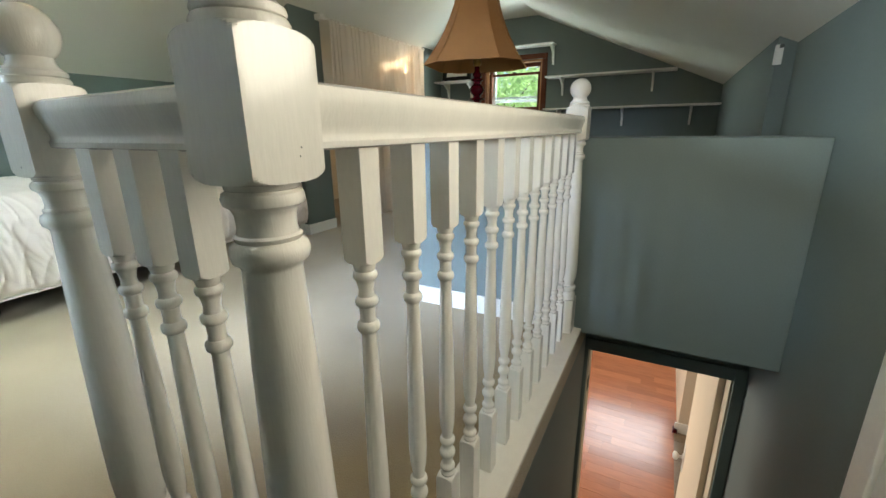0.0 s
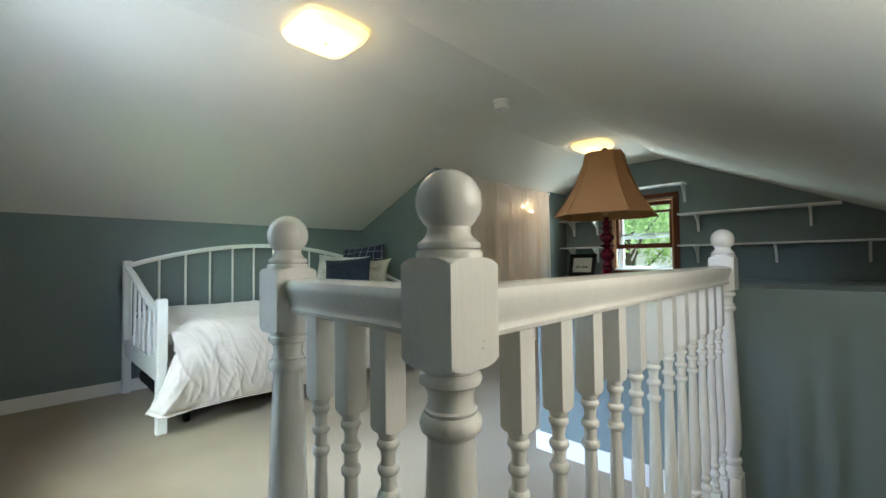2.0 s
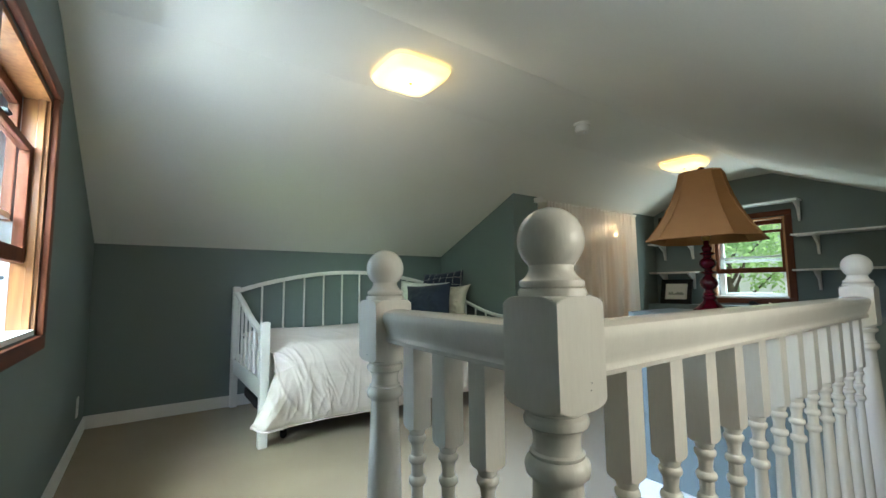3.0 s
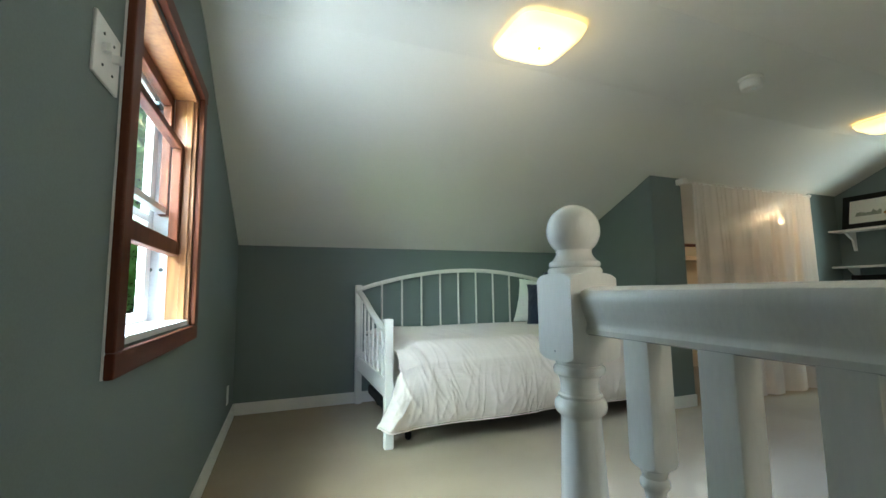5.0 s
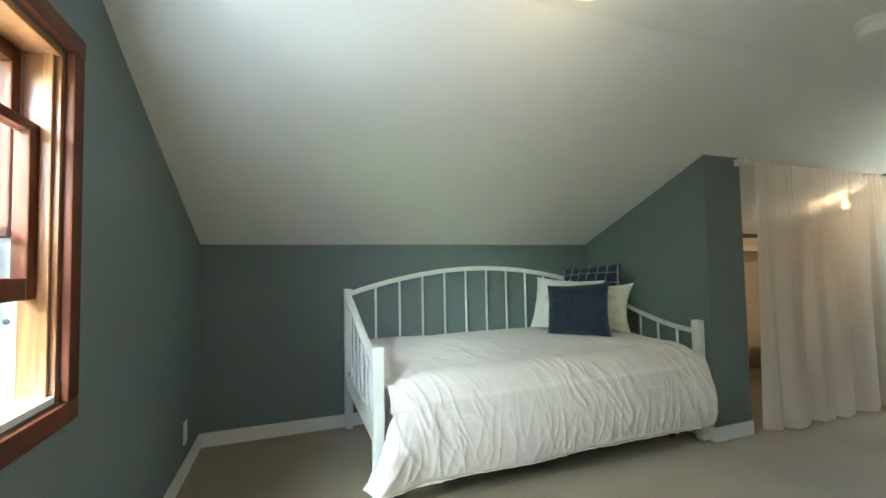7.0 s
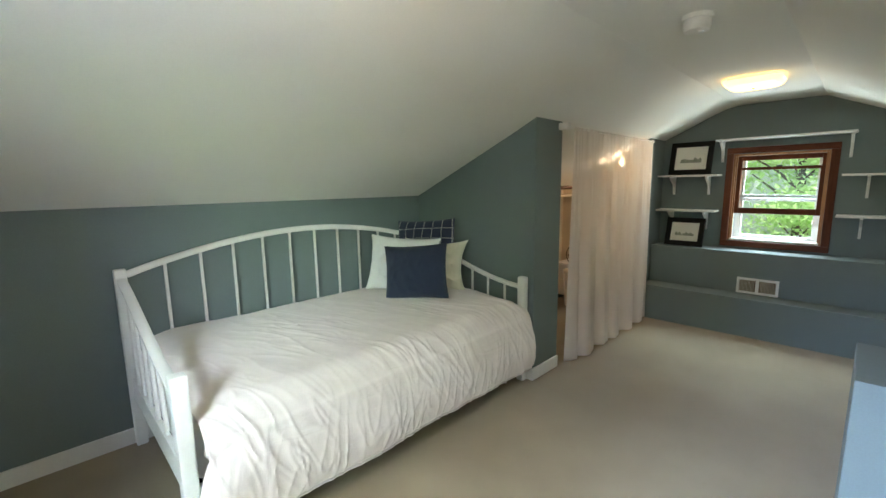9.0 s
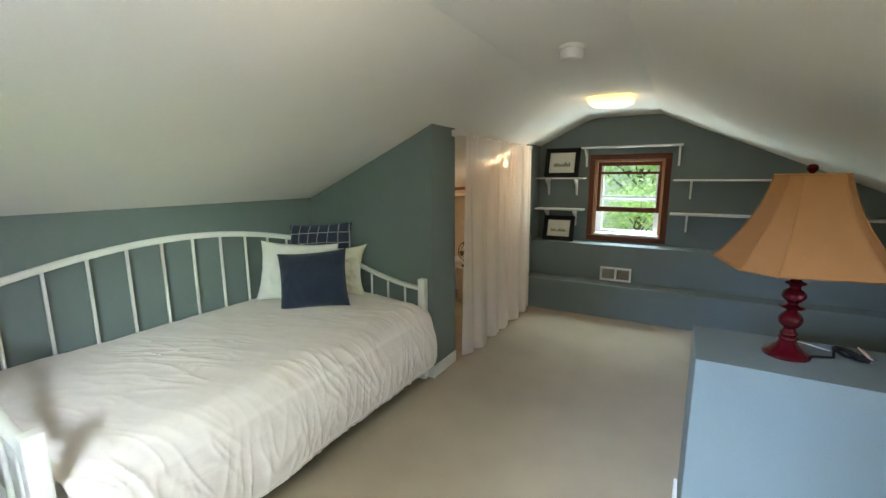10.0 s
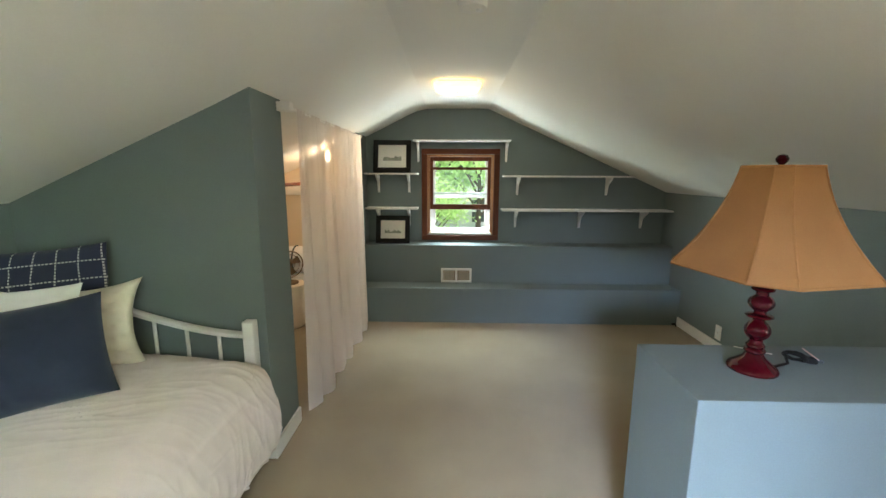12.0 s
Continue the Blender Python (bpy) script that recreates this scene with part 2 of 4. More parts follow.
def add_prism(bm, poly, axis, a, b):
    """Extrudes a polygon of (u, v) along an axis from a to b. y: (x, z); x: (y, z); z: (x, y)."""
    put = {"y": lambda u, v, w: (u, w, v), "x": lambda u, v, w: (w, u, v), "z": lambda u, v, w: (u, v, w)}[axis]
    lo, hi = [bm.verts.new(put(u, v, a)) for u, v in poly], [bm.verts.new(put(u, v, b)) for u, v in poly]
    bm.faces.new(lo)
    bm.faces.new(hi[::-1])
    for i in range(len(poly)):
        j = (i + 1) % len(poly)
        bm.faces.new((lo[i], lo[j], hi[j], hi[i]))
    return bm


def prism(poly, axis, a, b):
    return add_prism(bmesh.new(), poly, axis, a, b)


def clip(poly, axis, limit, keep_less):
    out = []
    for i, p in enumerate(poly):
        q = poly[(i + 1) % len(poly)]
        pin, qin = (p[axis] <= limit) == keep_less, (q[axis] <= limit) == keep_less
        if pin:
            out.append(p)
        if pin != qin:
            s = (limit - p[axis]) / (q[axis] - p[axis])
            out.append((p[0] + s * (q[0] - p[0]), p[1] + s * (q[1] - p[1])))
    return out


def holed(poly, hole):
    """The convex polygon less a rectangle (u0, u1, v0, v1), in convex pieces."""
    u0, u1, v0, v1 = hole
    mid = clip(clip(poly, 0, u0, False), 0, u1, True)
    return [q for q in (clip(poly, 0, u0, True), clip(poly, 0, u1, False), clip(mid, 1, v0, True), clip(mid, 1, v1, False)) if len(q) > 2]


def lathe(profile, n=20, square=0):
    """Turns (radius, z) about z."""
    bm = bmesh.new()
    rings = [[bm.verts.new((r * math.cos(2 * math.pi * i / n), r * math.sin(2 * math.pi * i / n), z)) for i in range(n)] for r, z in profile]
    for a, b in zip(rings, rings[1:]):
        for i in range(n):
            bm.faces.new((a[i], a[(i + 1) % n], b[(i + 1) % n], b[i]))
    bm.faces.new(rings[0][::-1])
    bm.faces.new(rings[-1])
    return bm


def tube(points, radius, n=8, taper=None):
    bm = bmesh.new()
    pts, rings = [Vector(p) for p in points], []
    for i, p in enumerate(pts):
        d = (pts[min(i + 1, len(pts) - 1)] - pts[max(i - 1, 0)]).normalized()
        side = d.cross(Vector((0, 0, 1)) if abs(d.z) < 0.95 else Vector((1, 0, 0))).normalized()
        up = side.cross(d)
        r = radius * (1 if taper is None else 1 + (taper - 1) * i / (len(pts) - 1))
        rings.append([bm.verts.new(p + r * (math.cos(2 * math.pi * j / n) * side + math.sin(2 * math.pi * j / n) * up)) for j in range(n)])
    for a, b in zip(rings, rings[1:]):
        for j in range(n):
            bm.faces.new((a[j], a[(j + 1) % n], b[(j + 1) % n], b[j]))
    bm.faces.new(rings[0][::-1])
    bm.faces.new(rings[-1])
    return bm


def bar(points, w, h, bevel=0.0):
    """A rectangular bar swept along points in a vertical plane; h is measured upright, w across."""
    bm = bmesh.new()
    pts, rings = [Vector(p) for p in points], []
    for i, p in enumerate(pts):
        d = (pts[min(i + 1, len(pts) - 1)] - pts[max(i - 1, 0)]).normalized()
        side = d.cross(Vector((0, 0, 1))).normalized()
        up = side.cross(d)
        rings.append([bm.verts.new(p + a * w / 2 * side + b * h / 2 * up) for a, b in ((-1, -0.6), (-0.6, -1), (0.6, -1), (1, -0.6), (1, 0.6), (0.6, 1), (-0.6, 1), (-1, 0.6))])
    for a, b in zip(rings, rings[1:]):
        for j in range(8):
            bm.faces.new((a[j], a[(j + 1) % 8], b[(j + 1) % 8], b[j]))
    bm.faces.new(rings[0][::-1])
    bm.faces.new(rings[-1])
    return bm


def sheet(nu, nv, place):
    bm = bmesh.new()
    g = [[bm.verts.new(place(i / nu, j / nv)) for j in range(nv + 1)] for i in range(nu + 1)]
    for i in range(nu):
        for j in range(nv):
            bm.faces.new((g[i][j], g[i + 1][j], g[i + 1][j + 1], g[i][j + 1]))
    return bm


def sway(t, seed=0.0):
    """Smooth noise in -1..1."""
    return noise.noise(Vector((t, seed, 0.37)))


# ---- structure ----
CREASE_W, CREASE_E = -1.985, -1.395


def ceiling_profile():
    """x, z of the ceiling's underside from the west knee wall over the flat strip to the east one."""
    pts = [(XW, 1.242), (-2.75, 1.662), (-2.45, 1.800), (-2.28, 1.885), (-2.16, 1.944), (-2.08, 1.977), (CREASE_W, 1.998), (-1.88, 2.0),
           (-1.50, 2.0), (CREASE_E, 1.997), (-1.25, 1.931), (XE, 1.209), (XE2 + 0.005, 1.176)]
    return pts


def ceiling_z(x):
    pts = ceiling_profile()
    for (a, za), (b, zb) in zip(pts, pts[1:]):
        if a <= x <= b:
            return za + (zb - za) * (x - a) / (b - a)
    return 1.2


def build_shell():
    prof = ceiling_profile()
    bm = bmesh.new()
    ys = [YS - WT, YN + WT]
    lo = [[bm.verts.new((x, y, z)) for x, z in prof] for y in ys]
    hi = [[bm.verts.new((x, y, z + 0.14)) for x, z in prof] for y in ys]
    for i in range(len(prof) - 1):
        bm.faces.new((lo[0][i], lo[0][i + 1], lo[1][i + 1], lo[1][i]))
        bm.faces.new((hi[0][i], hi[1][i], hi[1][i + 1], hi[0][i + 1]))
        for a, b in ((lo[0], hi[0]), (lo[1], hi[1])):
            bm.faces.new((a[i], a[i + 1], b[i + 1], b[i]))
    for i in (0, len(prof) - 1):
        bm.faces.new((lo[0][i], lo[1][i], hi[1][i], hi[0][i]))
    roof = structure("ceiling", bm, M_CEIL, "white painted attic ceiling sloping down on both sides", True)
    for e in roof.data.edges:  # taped joints where the flat strip meets the slopes
        a, b = (roof.data.vertices[v].co for v in e.vertices)
        if abs(a.x - b.x) < 1e-5 and min(abs(a.x - x) for x in (CREASE_W, CREASE_E)) < 1e-4:
            e.use_edge_sharp = True
    # gable walls
    for name, hole, y0, y1, low in (("wall_south", SOUTH, YS - WT, YS, -1.2), ("wall_north", NORTH, YN, YN + WT, -0.25)):
        bm = bmesh.new()
        x0, x1, z0, z1 = hole
        outline = [(XW if low < -1 else -2.62, low), (XE2, low)] + [(x, z + 0.004) for x, z in prof[::-1] if x > (XW - 1 if low < -1 else -2.62)]
        if low > -1:
            outline.append((-2.62, ceiling_z(-2.62) + 0.004))
        for piece in holed(outline, hole):
            add_prism(bm, piece, "y", y0, y1)
        structure(name, bm, M_WALL, "blue-grey painted gable wall with a window opening")
    # knee walls
    structure("wall_west", box(XW - WT, XW, YS - WT, YC0 + 0.06, -0.2, 1.30), M_WALL, "low blue-grey painted knee wall")
    structure("wall_east", box(XE, XE + 0.2, YJOG, YN + WT, -0.2, 1.27), M_WALL, "blue-grey painted knee wall")
    structure("wall_stair_east", box(XE2, XE2 + 0.13, YS - WT, YJOG, -2.6, 1.25), M_WALL, "blue-grey painted wall beside the stair")
    structure("wall_closet_west", box(XW - WT, XW, YC0 + 0.06, YN + WT, -0.2, 1.30), M_CREAM, "cream painted closet back wall")
    north = [(XW - 0.02, -0.2), (-2.62, -0.2), (-2.62, ceiling_z(-2.62) + 0.004), (XW - 0.02, 1.245)]
    structure("wall_closet_north", prism(north, "y", YN, YN + WT), M_CREAM, "cream painted closet end wall")
    side = [(XW, -0.02), (XC, -0.02), (XC, ceiling_z(XC) + 0.006), (-2.75, 1.668), (XW, 1.248)]
    structure("wall_closet_side", prism(side, "y", YC0, YC0 + 0.11), M_WALL, "blue-grey painted closet side wall under the slope")
    ret = [(XC - 0.11, -0.02), (XC, -0.02), (XC, ceiling_z(XC) + 0.006), (XC - 0.11, ceiling_z(XC - 0.11) + 0.006)]
    structure("wall_closet_return", prism(ret, "y", YC0 + 0.11, YC1), M_WALL, "blue-grey painted closet wall end")
    structure("wall_closet_far_return", prism(ret, "y", YC2 + 0.06, YN), M_WALL, "blue-grey painted closet wall end by the window wall")
    # stepped foot of the north wall
    structure("ledge_upper", box(XC + 0.001, XE, YMID, YN, 0.0, ZLEDGE, 0.004), M_WALL, "blue-grey painted wall ledge under the window")
    structure("ledge_lower", box(XC + 0.002, XE, YLOW, YMID, 0.0, ZLOW, 0.004), M_WALL, "blue-grey painted low wall step")
    # floor, cut away over the stair
    bm = bmesh.new()
    add_box(bm, XW - WT, XB - 0.085, YS - WT, YN + WT, -0.2, 0.0)
    add_box(bm, XB - 0.085, XSTAIR, YR - 0.055, YN + WT, -0.2, 0.0)
    add_box(bm, XSTAIR, XE2, YDOOR, YN + WT, -0.2, 0.0)
    structure("floor", bm, M_CARPET, "beige wall-to-wall carpet with faint traffic marks")
    # stairwell
    structure("wall_stair_west", box(XSTAIR - 0.10, XSTAIR, YR - 0.05, YDOOR, -2.6, -0.2), M_WALL, "blue-grey painted stairwell wall")
    bm = bmesh.new()
    for x0, x1, z0, z1 in ((XSTAIR - 0.1, -0.262, -2.6, -0.002), (0.392, XE2 + 0.13, -2.6, -0.002), (-0.262, 0.392, ZDOOR, -0.002)):
        add_box(bm, x0, x1, YDOOR, YDOOR + 0.11, z0, z1)
    structure("wall_stair_door", bm, M_WALL, "blue-grey painted wall at the stair foot with a door opening")
    bm = bmesh.new()
    steps = 9
    rise, run = (-0.54 - ZHALL) / (steps + 1), (YDOOR - 0.35 - (YR - 0.05)) / steps
    for i in range(steps):
        add_box(bm, XSTAIR, XE2, YR - 0.05 + i * run, YR - 0.05 + (i + 1) * run + 0.02, -2.6, -0.54 - (i + 1) * rise)
    add_box(bm, -0.37, XE2, YS, YR - 0.05, -2.6, -0.54)
    add_box(bm, -0.60, -0.37, YS, YR - 0.05, -0.9, -0.36)
    add_box(bm, XB - 0.085, -0.60, YS, YR - 0.05, -0.9, -0.18)
    structure("stairs", bm, M_CARPET, "carpeted winding stairs up from the hall")
    structure("wall_landing", box(XB - 0.2, XSTAIR, YR - 0.05, YR + 0.05, -2.6, -0.2), M_WALL, "blue-grey painted wall under the landing edge")


SOUTH = (-2.054, -1.317, 0.765, 1.630)
NORTH = (-1.991, -1.326, 0.775, 1.566)
build_shell()


def build_box_over_stair():
    ob = structure("bulkhead_box", box(XBOX, XE2 - 0.001, YBOX0, YBOX1, 0.0, ZBOX, 0.004), M_WALL, "blue-grey painted boxed bulkhead over the stair head")
    return ob


build_box_over_stair()


def baseboard(x0, x1, y0, y1):
    structure("baseboard", box(x0, x1, y0, y1, 0.0, 0.085, 0.004), M_TRIM, "white painted baseboard")


BB = 0.014
baseboard(XW, XW + BB, YS + BB, YC0)
baseboard(XW, XB - 0.1, YS, YS + BB)
baseboard(XW + BB, XC, YC0 - BB, YC0)
baseboard(XC, XC + BB, YC0 - BB, YC1)
baseboard(XBOX - BB, XBOX, YBOX0 - BB, YBOX1)
baseboard(XBOX, XR - 0.05, YBOX0 - BB, YBOX0)
baseboard(XE - BB, XE, YBOX1 + 0.3, YLOW)

# ---- hall below ----
def build_hall():
    structure("floor_hall_base", box(-2.2, 2.2, YDOOR - 0.6, 7.1, ZHALL - 0.2, ZHALL - 0.012), M_BROWN, "subfloor under the hall planks")
    structure("wall_hall_north", box(-2.3, 2.3, 7.0, 7.1, ZHALL - 0.1, -0.2), M_CREAM, "cream painted hall wall")
    structure("wall_hall_west", box(-2.3, -2.2, YDOOR, 7.1, ZHALL - 0.1, -0.2), M_CREAM, "cream painted hall wall")
    structure("wall_hall_east", box(2.2, 2.3, YDOOR, 7.1, ZHALL - 0.1, -0.2), M_CREAM, "cream painted hall wall")
    structure("wall_hall_corner", box(0.43, 2.2, 4.48, 7.0, ZHALL - 0.1, -0.2), M_CREAM, "cream painted hall corner")
    structure("baseboard_hall", box(0.40, 2.2, 4.46, 4.48, ZHALL, ZHALL + 0.12, 0.004), M_TRIM, "white painted hall baseboard")
    bm = bmesh.new()
    for x0, x1 in ((-2.2, XSTAIR - 0.1), (XE2 + 0.13, 2.2)):
        add_box(bm, x0, x1, YDOOR, YDOOR + 0.11, ZHALL - 0.1, -0.2)
    structure("wall_hall_south", bm, M_CREAM, "cream painted hall wall")
    structure("ceiling_hall", box(-2.3, 2.3, YDOOR + 0.11, 7.1, -0.3, -0.2), M_CEIL, "white hall ceiling")


build_hall()


# ---- windows ----
def build_window(name, hole, m, label):
    """A double-hung window; local x across, y outwards from the wall's inner face, z up. Its lower sash is raised."""
    x0, x1, z0, z1 = hole
    w = empty(name, m, label, "window", "gable windows", "structure")
    c = 0.052
    cas = part("casing", bmesh.new(), M_MAHOG, w)
    bm = bmesh.new()
    for a in ((x0 - c, x0 + 0.004), (x1 - 0.004, x1 + c)):
        add_box(bm, a[0], a[1], -0.021, -0.001, z0 - 0.004, z1 + 0.004, 0.005)
    bm.to_mesh(cas.data)
    bm.free()
    part("head_casing", box(x0 - c, x1 + c, -0.023, -0.001, z1 + 0.004, z1 + c + 0.004, 0.005), M_MAHOGX, w)
    part("apron", box(x0 - c, x1 + c, -0.021, -0.001, z0 - c - 0.004, z0 - 0.004, 0.005), M_MAHOGX, w)
    # jambs in two depths, varnished inside
    for a, b in ((x0, x0 + 0.018), (x1 - 0.018, x1)):
        part("jamb", box(a, b, 0.0, 0.075, z0, z1, 0.002), M_PINE, w)
        inner = b if a == x0 else a
        s = 1 if a == x0 else -1
        part("stop", box(min(inner, inner + s * 0.012), max(inner, inner + s * 0.012), 0.012, 0.034, z0, z1, 0.003), M_PINE, w)
        track = part("jamb_track", box(a, b, 0.075, 0.158, z0, z1, 0.001), M_ALU, w, "grey metal sash track")
        for k, yy in enumerate((0.092, 0.125)):
            for zz in ((z0 + 0.20), (z1 - 0.13)):
                part("screw", lathe([(0.007, 0), (0.007, 0.002), (0.003, 0.004)], 10), M_STRIP, track, m=pose(inner, yy, zz, 0, 90 * s, 0))
    part("head_jamb", box(x0 + 0.018, x1 - 0.018, 0.0, 0.158, z1 - 0.018, z1, 0.002), M_PINE, w)
    part("sill", box(x0 + 0.018, x1 - 0.018, 0.0, 0.19, z0, z0 + 0.018, 0.002), M_VINYL, w, "white painted sill")
    xa, xb = x0 + 0.020, x1 - 0.020
    zb, zt = z0 + 0.250, z0 + 0.670        # raised lower sash
    lower = part("lower_sash", bmesh.new(), M_MAHOG, w)
    bm = bmesh.new()
    st = 0.040
    for a in ((xa, xa + st), (xb - st, xb)):
        add_box(bm, a[0], a[1], 0.038, 0.070, zb, zt, 0.004)
    add_box(bm, xa + st, xb - st, 0.038, 0.070, zb, zb + 0.052, 0.004)
    add_box(bm, xa + st, xb - st, 0.038, 0.070, zt - 0.026, zt, 0.004)
    bm.to_mesh(lower.data)
    bm.free()
    part("pane", box(xa + st, xb - st, 0.052, 0.055, zb + 0.052, zt - 0.026), M_HAZEGLASS, lower).visible_shadow = False
    lock = part("sash_lock", box(-0.022 + (x0 + x1) / 2, 0.022 + (x0 + x1) / 2, 0.030, 0.050, zt, zt + 0.012, 0.004), M_STRIP, lower)
    upper = part("upper_sash", bmesh.new(), M_MAHOG, w)
    bm = bmesh.new()
    for a in ((xa, xa + 0.036), (xb - 0.036, xb)):
        add_box(bm, a[0], a[1], 0.076, 0.106, zt - 0.275, z1 - 0.019, 0.004)
    add_box(bm, xa + 0.036, xb - 0.036, 0.076, 0.106, z1 - 0.060, z1 - 0.019, 0.004)
    bm.to_mesh(upper.data)
    bm.free()
    part("meeting_rail", box(xa + 0.036, xb - 0.036, 0.078, 0.104, zt - 0.272, zt - 0.250, 0.003), M_ALU, upper)
    part("pane", box(xa + 0.036, xb - 0.036, 0.090, 0.093, zt - 0.250, z1 - 0.060), M_HAZEGLASS, upper).visible_shadow = False
    storm = part("storm_frame", bmesh.new(), M_VINYL, w, "white storm window frame")
    bm = bmesh.new()
    for a in ((xa, xa + 0.058), (xb - 0.058, xb)):
        add_box(bm, a[0], a[1], 0.125, 0.150, z0 + 0.018, z1 - 0.018, 0.003)
    add_box(bm, xa + 0.058, xb - 0.058, 0.125, 0.150, z0 + 0.018, z0 + 0.050, 0.003)
    add_box(bm, xa + 0.058, xb - 0.058, 0.125, 0.150, z1 - 0.05, z1 - 0.018, 0.003)
    bm.to_mesh(storm.data)
    bm.free()
    part("meeting_bar", box(xa + 0.058, xb - 0.058, 0.122, 0.152, z0 + 0.362, z0 + 0.390, 0.003), M_VINYL, storm)
    return w


south = build_window("window_1", (-SOUTH[1], -SOUTH[0], SOUTH[2], SOUTH[3]), pose(0, YS, 0, 0, 0, 180), "double-hung window in dark stained wood with raised sash")
north = build_window("window_2", NORTH, pose(0, YN, 0), "double-hung window in reddish stained wood with raised sash")
part("paint_bead", tube([(1.267, -0.002, z) for z in (0.71, 0.85, 1.0, 1.15, 1.3, 1.5, 1.68)], 0.0035, 6), M_TRIM, south, "ragged white bead of filler")


def wall_plate(name, m, label, category, w, h, toggles):
    ob = empty(name, m, label, category, "wall plates")
    plate = part("cover_plate", box(-w / 2, w / 2, -0.006, 0.0, -h / 2, h / 2, 0.003), M_TRIM, ob)
    for x in toggles:
        if category == "switch":
            t = part("toggle", box(x - 0.005, x + 0.005, -0.020, -0.004, -0.004, 0.012, 0.002), M_TRIM, ob)
        else:
            for z in (-0.022, 0.022):
                part("socket", box(-0.014, 0.014, -0.0075, -0.004, z - 0.014, z + 0.014, 0.004), M_VINYL, ob)
        for z in ((-0.030, 0.030) if category == "switch" else (0.0,)):
            part("screw", lathe([(0.003, 0), (0.003, 0.0015), (0.001, 0.002)], 8), M_STRIP, ob, m=pose(x, -0.006, z, 90, 0, 0))
    return ob


wall_plate("light_switch", pose(-1.180, YS, 1.325, 0, 0, 180), "white double toggle switch plate on the window wall", "switch", 0.116, 0.116, (-0.023, 0.023))
wall_plate("outlet", pose(-3.345, YS, 0.225, 0, 0, 180), "white duplex outlet low on the window wall", "outlet", 0.07, 0.115, (0.0,))
wall_plate("outlet", pose(XE, 3.81, 0.16, 0, 0, -90), "white duplex outlet low on the knee wall", "outlet", 0.07, 0.115, (0.0,))


# ---- railing ----
def build_railing():
    rail = empty("stair_railing", pose(XR, YR, 0), "white gloss painted stair railing with turned balusters", "railing")

    def ring(z, r0, r1, h):
        """A bead of height h at z."""
        return [(r0, z - h / 2), (r0 + (r1 - r0) * 0.75, z - h * 0.32), (r1, z), (r0 + (r1 - r0) * 0.75, z + h * 0.32), (r0, z + h / 2)]

    h = 0.0378
    zb, zt = 0.792, 0.908

    def turned_block(hw, z0, z1, eased, neck0, neck1):
        """A square block whose ends are turned, so that its faces end in arcs."""
        bm = bmesh.new()
        n, prof = 96, []
        for i in range(11):
            k = i / 10
            prof.append((neck0 + (hw * 1.42 - neck0) * math.sin(math.pi / 2 * k) ** 1.0, z0 + eased * (1 - math.cos(math.pi / 2 * k))))
        prof += [(hw * 1.42, z1 - eased)]
        for i in range(1, 11):
            k = i / 10
            prof.append((neck1 + (hw * 1.42 - neck1) * math.cos(math.pi / 2 * k), z1 - eased * (1 - math.sin(math.pi / 2 * k))))
        rings = []
        for r, z in prof:
            ring_v = []
            for j in range(n):
                a = 2 * math.pi * j / n
                sq = hw / max(abs(math.cos(a)), abs(math.sin(a)))
                q = min(sq, r, hw * 1.402)
                ring_v.append(bm.verts.new((q * math.cos(a), q * math.sin(a), z)))
            rings.append(ring_v)
        for a, b in zip(rings, rings[1:]):
            for j in range(n):
                bm.faces.new((a[j], a[(j + 1) % n], b[(j + 1) % n], b[j]))
        bm.faces.new(rings[0][::-1])
        bm.faces.new(rings[-1])
        return bm

    def block():
        return turned_block(h, zb, zt, 0.012, h * 0.99, h * 0.99)

    ball = 0.0365
    zc = 1.005 - ball
    cap = [(0.036, zt - 0.004), (0.037, zt + 0.004), (0.035, zt + 0.008)] + ring(zt + 0.013, 0.031, 0.035, 0.010) + [(0.027, zt + 0.022), (0.024, zt + 0.028)]
    a0 = math.asin((zt + 0.033 - zc) / ball)
    cap += [(max(0.0005, ball * math.cos(a0 + (math.pi / 2 - a0) * i / 14)), zc + ball * math.sin(a0 + (math.pi / 2 - a0) * i / 14)) for i in range(15)]
    col = [(0.0, 0.16), (0.034, 0.16), (0.037, 0.175), (0.036, 0.19)] + ring(0.212, 0.030, 0.038, 0.022) + [(0.030, 0.235), (0.037, 0.26), (0.0385, 0.30), (0.0365, 0.40), (0.033, 0.52), (0.030, 0.62), (0.0272, 0.690), (0.0262, 0.716)]
    col += ring(0.731, 0.0275, 0.0345, 0.022) + [(0.0285, 0.743), (0.0290, 0.746), (0.0262, 0.748), (0.0250, 0.754), (0.0256, 0.764), (0.0280, 0.770)] + ring(0.7785, 0.0290, 0.0345, 0.015) + [(0.0305, 0.787), (0.0315, 0.796)]

    def newel(x, y, zdrop=0.0):
        post = part("newel_post", lathe(col[1:], 28), M_WHITE, rail, smooth=True, m=pose(x - XR, y - YR, zdrop))
        part("post_block", block(), M_WHITE, post)
        part("post_base", box(-h, h, -h, h, 0.0 - zdrop, 0.165, 0.003), M_WHITE, post)
        part("ball_cap", lathe(cap, 28), M_WHITE, post, smooth=True)
        return post

    near = newel(XR, YR - 0.005)
    for y, z in ((0.012, 0.820), (0.010, 0.813)):
        part("nail_hole", lathe([(0.0007, -0.001), (0.0007, 0.0003), (0.0003, 0.0004)], 8), M_STRIP, near, "small dark nail hole", m=pose(h, y, z, 0, 90, 0))
    corner = newel(XB + 0.002, YR + 0.017, -0.013)
